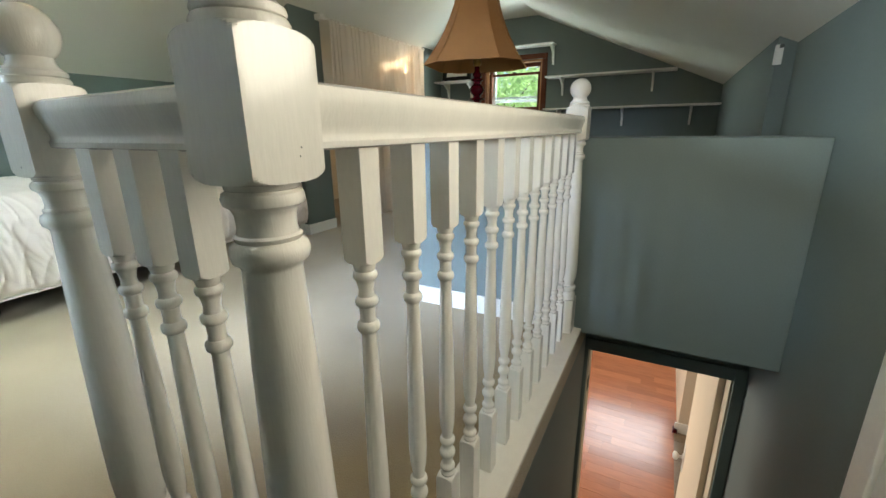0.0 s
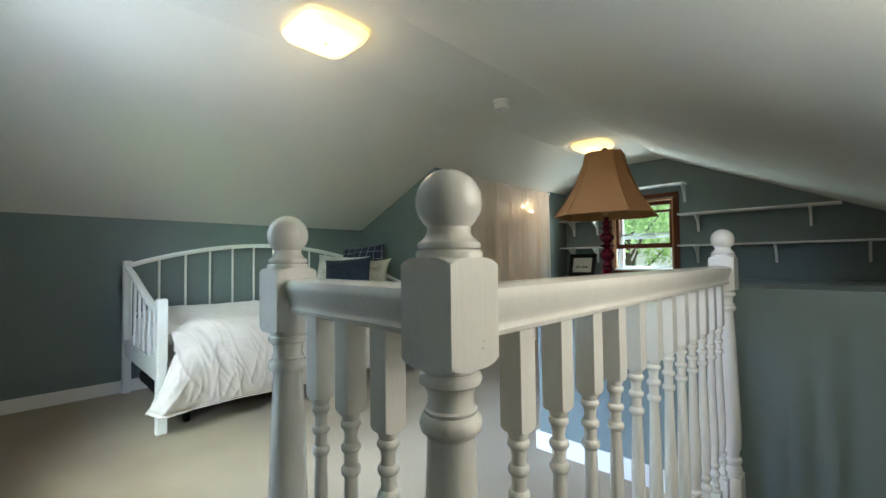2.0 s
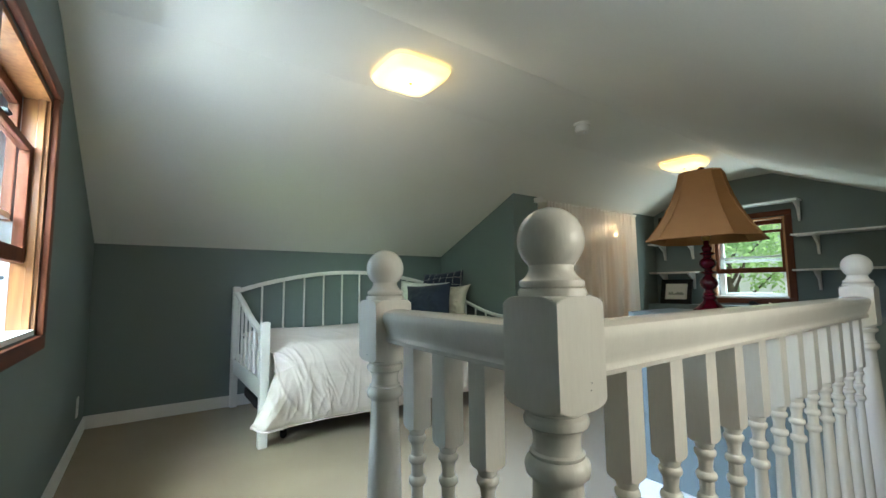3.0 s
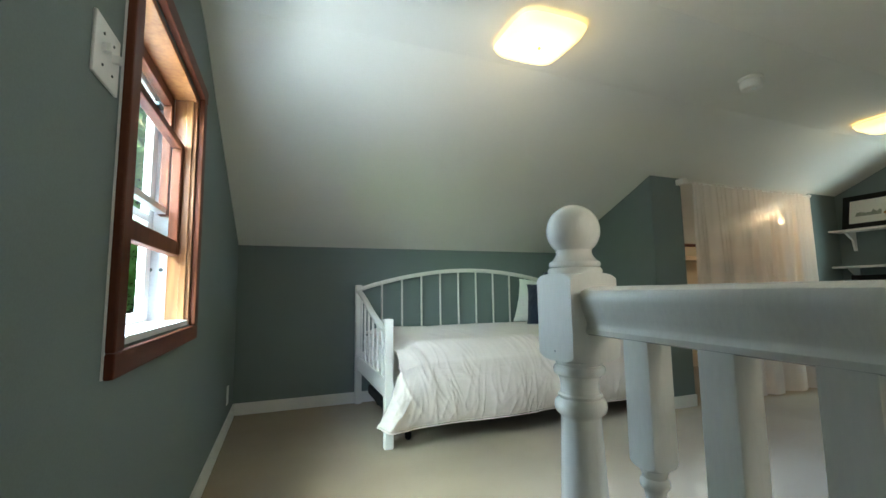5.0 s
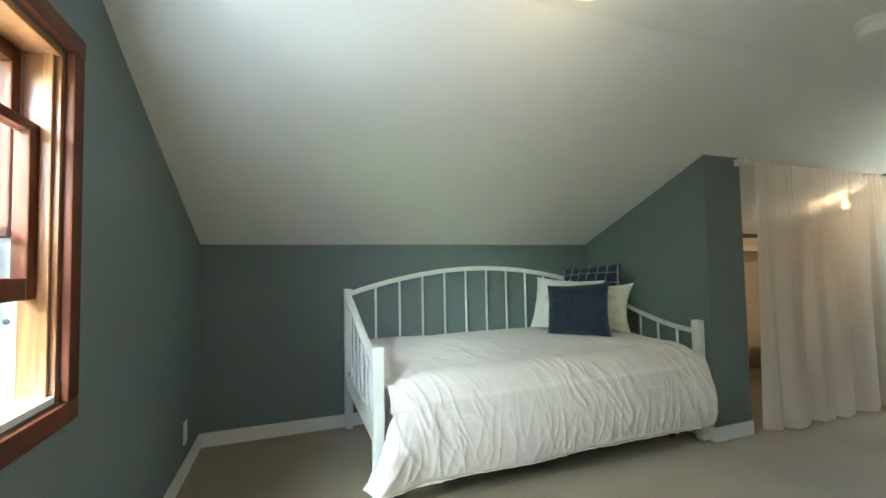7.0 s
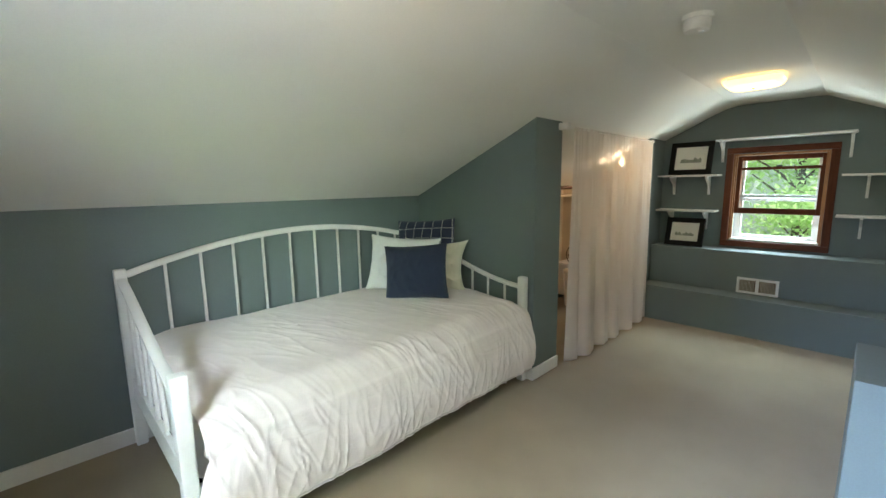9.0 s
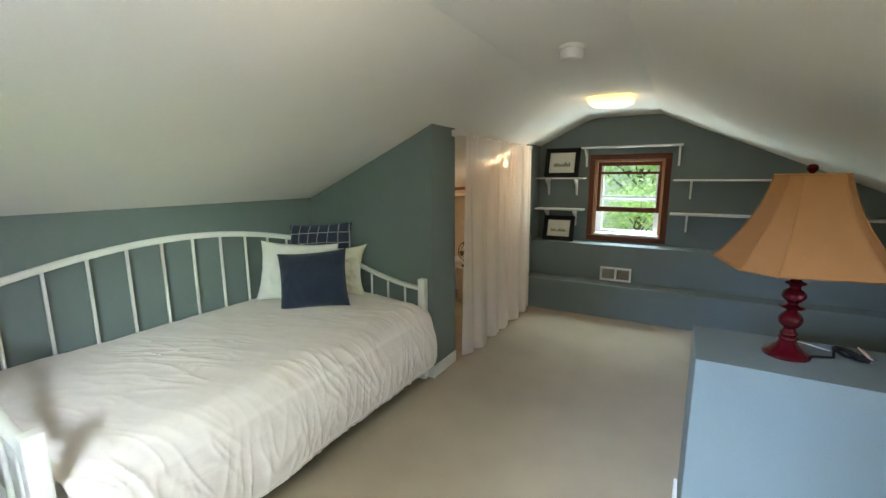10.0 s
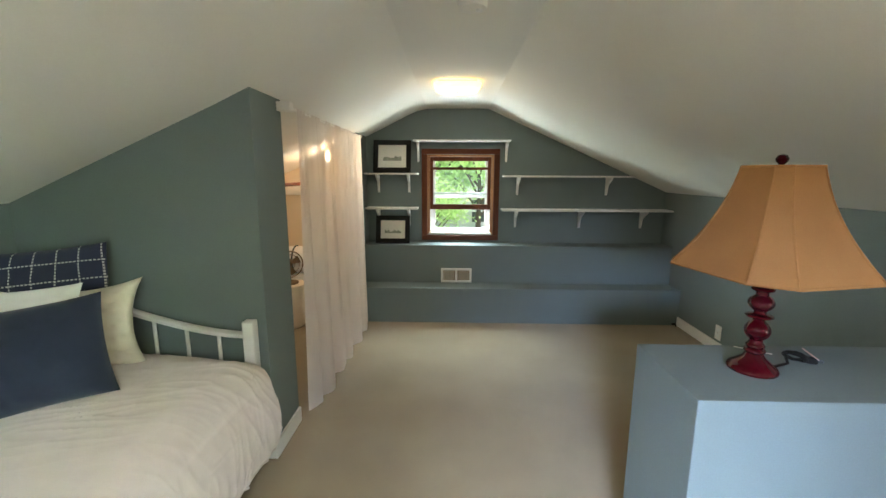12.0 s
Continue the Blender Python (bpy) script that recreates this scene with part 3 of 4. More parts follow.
    part("nail_hole", lathe([(0.0012, -0.001), (0.0012, 0.0003), (0.0005, 0.0004)], 8), M_STRIP, corner, "small dark nail hole", m=pose(0.0, -h, 0.805, 90, 0, 0))
    newel(XR - 0.004, YBOX0 - h - 0.001)
    # turned balusters, square at both ends
    q = 0.0170
    bal = bmesh.new()
    for z0, z1, e0, e1 in ((0.680, 0.822, 0.010, 0.0172), (0.020, 0.185, 0.017, 0.012)):
        tb = turned_block(q, z0, z1, 0.008, e0 + 0.004, e1 + 0.004)
        me = bpy.data.meshes.new("block")
        tb.to_mesh(me)
        tb.free()
        bal.from_mesh(me)
    turn = [(0.012, 0.180), (0.0145, 0.190)] + ring(0.203, 0.0105, 0.0150, 0.014) + [(0.0095, 0.214), (0.0105, 0.222)] + ring(0.236, 0.0110, 0.0155, 0.018) + [(0.0095, 0.250)]
    turn += ring(0.264, 0.0105, 0.0150, 0.016) + [(0.0100, 0.278), (0.0135, 0.30), (0.0150, 0.33), (0.0145, 0.38), (0.0128, 0.46), (0.0108, 0.55), (0.0098, 0.583)]
    turn += ring(0.596, 0.0105, 0.0150, 0.016) + [(0.0100, 0.610), (0.0105, 0.618)] + ring(0.630, 0.0105, 0.0150, 0.014) + [(0.0095, 0.644), (0.0110, 0.654)] + ring(0.664, 0.0120, 0.0155, 0.012) + [(0.0140, 0.676), (0.0145, 0.687)]
    lt = lathe(turn, 14)
    me = bpy.data.meshes.new("turning")
    lt.to_mesh(me)
    lt.free()
    bal.from_mesh(me)
    first = part("baluster", bal, M_WHITE, rail, smooth=True)
    for face in first.data.polygons:  # the square ends keep flat faces
        face.use_smooth = max(abs(face.normal.x), abs(face.normal.y)) < 0.998
    n = 12
    places = [(XR - 0.006, 0.378 + 0.1052 * i) for i in range(n)] + [(-0.436 - 0.094 * i, 0.261 + 0.003 * i) for i in range(3)]
    for i, (x, y) in enumerate(places):
        ob = first if i == 0 else new("baluster", first.data)
        ob.parent = rail
        ob.matrix_basis = pose(x - XR, y - YR, 0, 0, 0, 0.8 * sway(i * 1.7))
    half = [(0.017, 0.815), (0.0225, 0.817), (0.0238, 0.823), (0.0210, 0.827), (0.0210, 0.831), (0.024, 0.838), (0.028, 0.850), (0.0305, 0.858), (0.0310, 0.865), (0.0275, 0.872), (0.018, 0.8755), (0.008, 0.877)]
    prof = half + [(-u, v) for u, v in half[::-1]]
    part("handrail", prism(prof, "y", h - 0.006, YBOX0 - 2 * h - YR + 0.004), M_WHITE, rail, smooth=True, m=pose(-0.004, 0, 0))
    part("handrail", prism(prof, "x", XB - XR + h - 0.002, -h + 0.002), M_WHITE, rail, smooth=True, m=pose(0, 0.014, 0, 0, 0, -1.4))
    bm = bmesh.new()
    add_box(bm, -0.075, 0.066, -0.066, YBOX0 - YR - 0.001, 0.0, 0.021, 0.005)
    part("shoe_board", bm, M_WHITE, rail)
    part("shoe_board", box(XB - XR - 0.06, -0.076, -0.066, 0.066, 0.0, 0.021, 0.005), M_WHITE, rail)
    return rail


build_railing()
structure("trim_stair_edge", box(XSTAIR + 0.001, XSTAIR + 0.018, YR - 0.05, YDOOR - 0.45, -0.05, -0.002, 0.004), M_BROWN, "brown carpet edge under the stair nosing")


# ---- daybed ----
BX0, BX1, BY0, BY1 = -3.680, -2.649, 0.455, 2.437


def build_daybed():
    bed = empty("daybed", pose((BX0 + BX1) / 2, (BY0 + BY1) / 2, 0), "white lacquered wooden daybed with an arched spindle back", "daybed")
    off = Matrix.Translation((-(BX0 + BX1) / 2, -(BY0 + BY1) / 2, 0))
    p = 0.026
    for y in (BY0, BY1):
        part("back_post", box(BX0 - p, BX0 + p, y - p, y + p, 0.0, 0.936, 0.008), M_BEDWHITE, bed, m=off)
        part("front_post", box(BX1 - p, BX1 + p, y - p, y + p, 0.0, 0.720, 0.008), M_BEDWHITE, bed, m=off)

    def arch(y):
        u = (y - BY0) / (BY1 - BY0)
        return 0.895 + 0.165 * math.sin(math.pi * u) ** 0.85

    ys = [BY0 + p + (BY1 - BY0 - 2 * p) * i / 30 for i in range(31)]
    part("back_rail", bar([(BX0, y, arch(y)) for y in ys], 0.022, 0.034), M_BEDWHITE, bed, m=off, smooth=True)
    part("back_lower_rail", box(BX0 - 0.011, BX0 + 0.011, BY0 + p, BY1 - p, 0.30, 0.40, 0.004), M_BEDWHITE, bed, m=off)
    for i in range(11):
        y = 0.647 + 0.1721 * i - (0.0 if i < 9 else 0.01 * (i - 8))
        if y < BY1 - 0.05:
            part("back_spindle", tube([(BX0, y, 0.39), (BX0, y, arch(y) - 0.01)], 0.0085, 10), M_BEDWHITE, bed, m=off, smooth=True)

    def arm(x):
        u = (x - BX0) / (BX1 - BX0)
        s = u * u * (3 - 2 * u)
        return 0.885 - 0.235 * (0.35 * u + 0.65 * s) - 0.02 * math.sin(math.pi * u)

    xs = [BX0 + p + (BX1 - BX0 - 2 * p) * i / 20 for i in range(21)]
    for y in (BY0, BY1):
        part("arm_rail", bar([(x, y, arm(x)) for x in xs], 0.040, 0.026), M_BEDWHITE, bed, m=off, smooth=True)
        part("side_rail", box(BX0 + p, BX1 - p, y - 0.012, y + 0.012, 0.265, 0.375, 0.005), M_BEDWHITE, bed, m=off)
        for i in range(6):
            x = BX0 + (BX1 - BX0) * (i + 1) / 7
            part("arm_spindle", tube([(x, y, 0.37), (x, y, arm(x) - 0.008)], 0.0085, 10), M_BEDWHITE, bed, m=off, smooth=True)
    part("front_rail", box(BX1 - 0.012, BX1 + 0.010, BY0 + p, BY1 - p, 0.20, 0.30, 0.004), M_BEDWHITE, bed, m=off)
    return bed


build_daybed()
tagged(part("mattress", box(BX0 + 0.03, BX1 - 0.035, BY0 + 0.03, BY1 - 0.03, 0.28, 0.535, 0.04), M_PILLOW), "white mattress under the quilt on the daybed", "mattress")
tr = empty("trundle_frame", pose(-3.15, 1.45, 0), "black metal trundle frame pushed under the daybed", "trundle")
for x in (-0.42, 0.40):
    part("trundle_rail", box(x - 0.015, x + 0.015, -0.92, 0.92, 0.10, 0.16, 0.004), M_BLACK, tr)
for y in (-0.92, 0.92):
    part("trundle_end", box(-0.42, 0.40, y - 0.015, y + 0.015, 0.10, 0.16, 0.004), M_BLACK, tr)
for x in (-0.42, 0.40):
    for y in (-0.85, 0.85):
        part("caster", lathe([(0.012, 0), (0.02, 0.01), (0.02, 0.09), (0.01, 0.1)], 10), M_BLACK, tr, m=pose(x, y, 0.0))
part("end_plate", box(0.30, 0.395, -0.985, -0.936, 0.09, 0.20, 0.006), M_BLACK, tr)
part("slat_deck", box(-0.405, 0.385, -0.905, 0.905, 0.112, 0.150, 0.003), M_BLACK, tr)


def crinkle(a, b, seed):
    """Small irregular ridges in a plane, 0 to 1."""
    w = Vector((a + 0.7 * noise.noise(Vector((b * 0.9, a * 0.6, seed))), b, seed + 3.1))
    return (1 - abs(noise.noise(w))) ** 8


def quilt_point(u, v):
    """u from the wall across the top and down the front, v along the bed."""
    lx = BX1 - BX0 - 0.075
    top, bend, drop = lx, 0.19, 0.33
    s = u * (top + bend + drop)
    y = BY0 + 0.045 + v * (BY1 - BY0 - 0.085)
    wob = 0.010 * sway(y * 3.1 + s * 2.0, 1.3) + 0.004 * sway(y * 9.0 - s * 4.0, 4.1)
    patch = 0.12 + 1.3 * max(0.0, noise.noise(Vector((y * 2.4, s * 2.8, 8.0))) + 0.22)
    fine = (0.0085 * crinkle(y * 11 - s * 5, s * 2.2 + y * 1.2, 7.7) + 0.0065 * crinkle(y * 21 - s * 9, s * 4 + y * 2, 2.2)) * patch - 0.003
    sag = 0.055 * math.exp(-(v / 0.045) ** 2) + 0.050 * math.exp(-((1 - v) / 0.045) ** 2)
    if s < top:
        f = s / top
        z = 0.590 + 0.012 * math.sin(math.pi * f) + wob - sag * (0.4 + 0.6 * f) + fine * (0.35 + 0.65 * f)
        return (BX0 + 0.045 + s, y, z)
    edge = BX0 + 0.045 + top
    r = bend / (math.pi / 2)
    if s < top + bend:
        a = (s - top) / r
        k = a / (math.pi / 2)
        out = 0.010 * sway(y * 5.5, 3.3) * k + fine
        return (edge + (r + out) * math.sin(a), y, 0.590 - sag * (1 - 0.3 * k) - r + (r + out) * math.cos(a) + wob * (1 - k))
    d = (s - top - bend) / drop
    z0 = 0.590 - r - sag * 0.7 * (1 - d)
    fold = 0.012 * sway(y * 4.3 + 0.5 * d, 9.1) + 0.010 * crinkle(y * 9 - 0.5 * d, 0.5 * d + 0.6 * y, 6.4) + 0.009 * crinkle(y * 17.0 + 1.4 * d, 1.6 * d, 2.9) - 0.008
    flare = 0.020 * d + 0.026 * math.sin(math.pi * d)
    hem = 0.008 * sway(y * 4.1, 8.8) + 0.014 * sway(y * 1.6, 1.9)
    lift = 0.022 * math.exp(-(v / 0.018) ** 2) * d * d
    z = z0 - d * (drop + 0.014 + hem) + lift
    shift = -0.125 * d ** 0.8 * math.exp(-(v / 0.10) ** 2) + 0.02 * d * math.exp(-((1 - v) / 0.1) ** 2)
    push = 0.060 * math.exp(-(v / 0.075) ** 2) * min(1, d * 2.2) - 0.075 * math.exp(-(v / 0.017) ** 2) * d
    tuck = -0.018 * max(0.0, (d - 0.88) / 0.12) ** 2
    return (edge + r + flare + push + tuck + fine * (1 - 0.4 * d) + 0.010 * sway(y * 5.5, 3.3) * (1 - d) + fold * d ** 0.7, y + shift, max(z, 0.05))


quilt = tagged(part("quilt", sheet(170, 340, quilt_point), M_LINEN, smooth=True), "crumpled off-white quilt draped over the daybed", "quilt")
part("hem_binding", tube([Vector(quilt_point(1.0, i / 160)) for i in range(161)], 0.009, 8), M_LINEN, quilt, smooth=True)
thick = quilt.modifiers.new("thickness", "SOLIDIFY")
thick.thickness, thick.offset = 0.018, -1.0


def pillow(name, w, h, t, mat, m, label, seed, waist=0.10, rumple=1.0):
    def place(side):
        def f(u, v):
            a, b = 2 * u - 1, 2 * v - 1
            pull = 1 - waist * (1 - abs(b) ** 2.2) * abs(a) ** 3
            pull2 = 1 - waist * (1 - abs(a) ** 2.2) * abs(b) ** 3
            puff = max(0.0, (1 - abs(a) ** 2.6) * (1 - abs(b) ** 2.6)) ** 0.55
            wr = rumple * (0.014 * sway(a * 2.1 + seed, b * 2.3 + seed) + 0.010 * sway(a * 6 + seed, b * 5 - seed) + 0.010 * crinkle(a * 2.6 + b, b * 1.8 - a, seed) + 0.007 * crinkle(a * 5, b * 5 + a * 2, seed + 4))
            return (a * w / 2 * pull, side * (t / 2 * puff + wr * puff) + 0.012 * sway(a * 1.4 + seed, b * 1.2), b * h / 2 * pull2)
        return f
    bm = bmesh.new()
    for side in (-1, 1):
        half = sheet(44, 44, place(side))
        me = bpy.data.meshes.new("half")
        half.to_mesh(me)
        half.free()
        bm.from_mesh(me)
    bmesh.ops.remove_doubles(bm, verts=bm.verts, dist=0.0008)
    return tagged(part(name, bm, mat, None, "", True, m), label, "pillow", "pillows on the daybed")


M_PLAID = material("navy_check_cloth", (0.020, 0.028, 0.060), 0.92, 0.2, 5, 380, 0.5, dist=0.001, sheen=0.2)


def stitch_check(mat, pitch):
    """Pale dashed stitching in a square check, over local x and z."""
    n, k = mat.node_tree.nodes, mat.node_tree.links
    p = n["Principled BSDF"]
    old = p.inputs["Base Color"].links[0].from_socket
    tc, sep = n.new("ShaderNodeTexCoord"), n.new("ShaderNodeSeparateXYZ")
    k.new(tc.outputs["Object"], sep.inputs[0])

    def math_node(op, a, b=None):
        q = n.new("ShaderNodeMath")
        q.operation = op
        for i, v in enumerate((a, b)):
            if v is None:
                continue
            if isinstance(v, float):
                q.inputs[i].default_value = v
            else:
                k.new(v, q.inputs[i])
        return q.outputs[0]

    def line(a, b):
        near = math_node("LESS_THAN", math_node("FRACT", math_node("DIVIDE", math_node("ADD", a, 10.0 + pitch * 0.4), pitch)), 0.075)
        dash = math_node("LESS_THAN", math_node("FRACT", math_node("DIVIDE", math_node("ADD", b, 10.0), 0.013)), 0.62)
        return math_node("MULTIPLY", near, dash)

    both = math_node("MAXIMUM", line(sep.outputs[0], sep.outputs[2]), line(sep.outputs[2], sep.outputs[0]))
    mixer = n.new("ShaderNodeMix")
    mixer.data_type = "RGBA"
    mixer.inputs["B"].default_value = (0.55, 0.53, 0.50, 1)
    k.new(both, mixer.inputs["Factor"])
    k.new(old, mixer.inputs["A"])
    k.new(mixer.outputs["Result"], p.inputs["Base Color"])


stitch_check(M_PLAID, 0.076)
pillow("navy_pillow", 0.43, 0.365, 0.13, M_NAVY, pose(-3.140, 1.930, 0.765, -14, -4, 35), "plain dark navy linen cushion at the front", 1.0, 0.07, 0.45)
pillow("white_pillow", 0.52, 0.40, 0.14, M_PILLOW, pose(-3.365, 2.005, 0.778, -14, 3, 33), "white cotton pillow behind the navy cushion", 2.0)
pillow("cream_pillow", 0.46, 0.38, 0.14, M_CREAMP, pose(-3.215, 2.180, 0.765, -12, 2, 38), "cream cotton pillow against the daybed arm", 3.4, 0.20, 1.3)
pillow("checked_pillow", 0.50, 0.46, 0.12, M_PLAID, pose(-3.445, 2.290, 0.840, -13, -4, 19), "navy cushion with white stitched check at the back", 4.2, 0.05, 0.6)

# ---- closet ----
rod = empty("curtain_rod", pose(-2.535, 2.76, 1.692), "white curtain rod with brackets over the closet opening", "curtain rod")
part("rod", tube([(0, 0.0, 0), (0, 0.8, 0), (0, 1.57, 0)], 0.008, 10), M_TRIM, rod, smooth=True)
for y in (0.0, 1.57):
    part("end_cap", lathe([(0.012, -0.012), (0.016, -0.004), (0.016, 0.008), (0.006, 0.014)], 12), M_TRIM, rod, m=pose(0, y, 0, 90, 0, 0))
part("wall_bracket", box(-0.054, 0.012, -0.020, 0.030, -0.014, 0.030, 0.003), M_TRIM, rod)


def curtain_point(u, v):
    """u along the rod, v from the top to the hem."""
    y = 2.838 + 1.484 * u
    gather = 0.006 * math.sin(2 * math.pi * (24 * u + 0.9 * sway(u * 9, 3.0))) * (1 - v) ** 1.5
    f = 6.0 * u + 0.30 * sway(u * 4, 1.1)
    a = 2 * math.pi * f
    wave = math.sin(a) + 0.28 * math.sin(2 * a + 0.8)
    swell = (0.038 * wave + 0.016 * sway(u * 17, 5.5)) * (0.12 + 0.88 * v ** 0.8)
    fine = 0.005 * sway(u * 48 + v, 2.4) * (0.5 + 0.5 * v)
    hem = 0.012 * sway(u * 7, 4.4)
    edge = math.exp(-(u / 0.035) ** 2)
    x = -2.528 + gather + swell + fine + (0.022 - 0.075 * edge) * v
    return (x, y - 0.016 * math.cos(a) * v, 1.700 - v * (1.672 + hem))


tagged(part("sheer_curtain", sheet(420, 60, curtain_point), M_SHEER, smooth=True), "white sheer curtain hanging in folds across the closet", "curtain")
hang = empty("closet_rail", pose(-3.12, YC0 + 0.11, 1.285), "dark wooden clothes rail inside the closet", "clothes rail")
part("pole", tube([(0, 0.0, 0), (0, 1.0, 0), (0, YN - YC0 - 0.11, 0)], 0.016, 12), M_MAHOG, hang, smooth=True)
part("support_cleat", box(-0.30, 0.30, 0.0, 0.018, -0.12, -0.03, 0.003), M_TRIM, hang)
part("support_cleat", box(-0.30, 0.30, YN - YC0 - 0.13, YN - YC0 - 0.112, -0.12, -0.03, 0.003), M_TRIM, hang)
sh = empty("closet_shelf", pose(-3.60, YN, 0), "cream painted closet shelf on the back wall", "shelf")
part("board", box(-0.11, 0.12, -(YN - YC0 - 0.112), 0.0, 1.175, 1.195, 0.003), M_CREAM, sh)
sc = empty("closet_light", pose(-2.86, 4.47, 1.62), "bare bulb wall light glowing warm inside the closet", "wall light")
part("back_plate", lathe([(0.05, 0), (0.05, 0.012), (0.02, 0.02)], 18), M_BRASS, sc, m=pose(0, 0.365, 0, 90, 0, 0), smooth=True)
part("arm", tube([(0, 0.35, 0), (0, 0.2, 0.02), (0, 0.02, 0.0), (0, 0, -0.03)], 0.007, 8), M_BRASS, sc, smooth=True)
part("bulb", lathe([(0.010, 0.0), (0.013, -0.02), (0.026, -0.05), (0.028, -0.065), (0.020, -0.085), (0.004, -0.093)], 16), M_BULB, sc, m=pose(0, 0, -0.03), smooth=True)
chest = empty("low_chest", pose(-3.27, 4.63, 0), "white low storage chest against the closet end", "chest")
part("carcass", box(-0.30, 0.33, -0.19, 0.20, 0.05, 0.42, 0.006), M_TRIM, chest)
for z in (0.08, 0.25):
    dr = part("drawer_front", box(-0.285, 0.315, -0.206, -0.190, z, z + 0.155, 0.004), M_TRIM, chest)
    part("drawer_knob", lathe([(0.006, 0), (0.006, 0.01), (0.013, 0.018), (0.004, 0.026)], 12), M_BRASS, dr, m=pose(0.0, -0.206, z + 0.08, 90, 0, 0))
for x in (-0.27, 0.30):
    part("foot", box(x - 0.02, x + 0.02, -0.17, 0.18, 0.0, 0.05, 0.003), M_STRIP, chest)
bag = empty("duffel_bag", pose(-3.16, 4.62, 0.42), "pale canvas bag with dark straps on the chest", "bag")
part("sack", lathe([(0.02, -0.24), (0.09, -0.235), (0.125, -0.19), (0.13, 0.0), (0.125, 0.19), (0.09, 0.235), (0.02, 0.24)], 20), M_PILLOW, bag, m=pose(0, 0, 0.13, 0, 90, 0), smooth=True)
for x in (-0.10, 0.08):
    part("strap", tube([(x, 0.132 * math.cos(a), 0.13 + 0.132 * math.sin(a)) for a in [math.pi * 2 * i / 20 for i in range(21)]], 0.008, 6), M_STRIP, bag, smooth=True)
fan = empty("desk_fan", pose(-3.20, 4.26, 0), "brown wire desk fan on a cream bin in the closet", "fan")
part("bin", lathe([(0.10, 0.0), (0.12, 0.02), (0.14, 0.38), (0.145, 0.385), (0.145, 0.40)], 20), M_CREAM, fan, smooth=True)
part("foot", lathe([(0.08, 0.402), (0.08, 0.415), (0.02, 0.43), (0.012, 0.48)], 18), M_BROWN, fan, smooth=True)
for r in (0.05, 0.09, 0.12):
    part("guard_ring", tube([(r * math.cos(a), -0.03, 0.58 + r * math.sin(a)) for a in [2 * math.pi * i / 24 for i in range(25)]], 0.003 if r < 0.12 else 0.006, 6), M_BROWN, fan, m=pose(0, 0, 0, 0, 0, 35), smooth=True)
part("motor", lathe([(0.03, 0), (0.045, 0.02), (0.045, 0.06), (0.02, 0.08)], 16), M_BROWN, fan, m=pose(0, 0, 0.58, -90, 0, 35), smooth=True)
for k in range(4):
    part("blade", sheet(6, 4, lambda u, v, k=k: ((0.03 + 0.075 * u) * math.cos(k * math.pi / 2 + 0.7 * v), -0.015 + 0.02 * v, 0.58 + (0.03 + 0.075 * u) * math.sin(k * math.pi / 2 + 0.7 * v))), M_BROWN, fan, m=pose(0, 0, 0, 0, 0, 35))


# ---- shelves, pictures and grille on the north wall ----
def shelf(x0, x1, z, brackets, depth, label, thick=0.016, drop=0.19):
    ob = empty("wall_shelf", pose((x0 + x1) / 2, YN, z), label, "shelf", "shelves on the window wall")
    cx = (x0 + x1) / 2
    part("board", box(x0 - cx, x1 - cx, -depth, -0.0005, -thick, 0.0, 0.003), M_TRIM, ob)
    for x in brackets:
        prof = [(-0.001, -thick), (-depth * 0.80, -thick), (-depth * 0.80, -thick - 0.016), (-0.050, -thick - 0.075), (-0.022, -drop), (-0.001, -drop)]
        br = part("bracket", prism(prof, "x", x - cx - 0.009, x - cx + 0.009), M_TRIM, ob)
    return ob


shelf(XC + 0.01, -2.072, 1.387, (-2.47, -2.167), 0.19, "white narrow wall shelf with pressed brackets holding a picture")
shelf(XC + 0.01, -2.072, 1.055, (-2.47, -2.167), 0.19, "white narrow empty wall shelf with pressed brackets")
shelf(-1.248, -0.022, 1.367, (-1.096, -0.224), 0.19, "long white empty wall shelf running up to the slope")
shelf(-1.255, XE - 0.002, 1.044, (-1.107, -0.472, 0.135), 0.19, "long white empty wall shelf reaching the knee wall")
shelf(-2.112, -1.190, 1.697, (-2.075, -1.215), 0.165, "white wall shelf above the window", 0.014, 0.20)


def picture(m, w, h, label, seed):
    ob = empty("framed_picture", m, label, "picture", "framed prints")
    bm, f = bmesh.new(), 0.047
    for x0, x1, z0, z1 in ((-w / 2, w / 2, 0, f), (-w / 2, w / 2, h - f, h), (-w / 2, -w / 2 + f, f, h - f), (w / 2 - f, w / 2, f, h - f)):
        add_box(bm, x0, x1, -0.022, 0.0, z0, z1, 0.003)
    part("frame", bm, M_BLACK, ob)
    part("mat_board", box(-w / 2 + f, w / 2 - f, -0.010, -0.004, f, h - f), M_PAPER, ob)
    a, b = 0.74 * w / 2, 0.62 * h / 2
    part("print", box(-a * 0.72, a * 0.72, -0.0125, -0.0105, h / 2 - b * 0.62, h / 2 + b * 0.55), M_PAPER, ob)
    hill = [(-a * 0.66, h / 2 - b * 0.45)] + [(a * 0.66, h / 2 - b * 0.45)] + [(a * 0.66 - 1.32 * a * i / 24, h / 2 - b * 0.16 + b * (0.30 * sway(i * 0.30, seed) + 0.16 * abs(sway(i * 0.9, seed)))) for i in range(25)]
    part("landscape", prism(hill, "y", -0.0145, -0.0127), M_INK, ob)
    part("glazing", box(-w / 2 + f, w / 2 - f, -0.0175, -0.0160, f, h - f), M_GLASS, ob).visible_shadow = False
    return ob


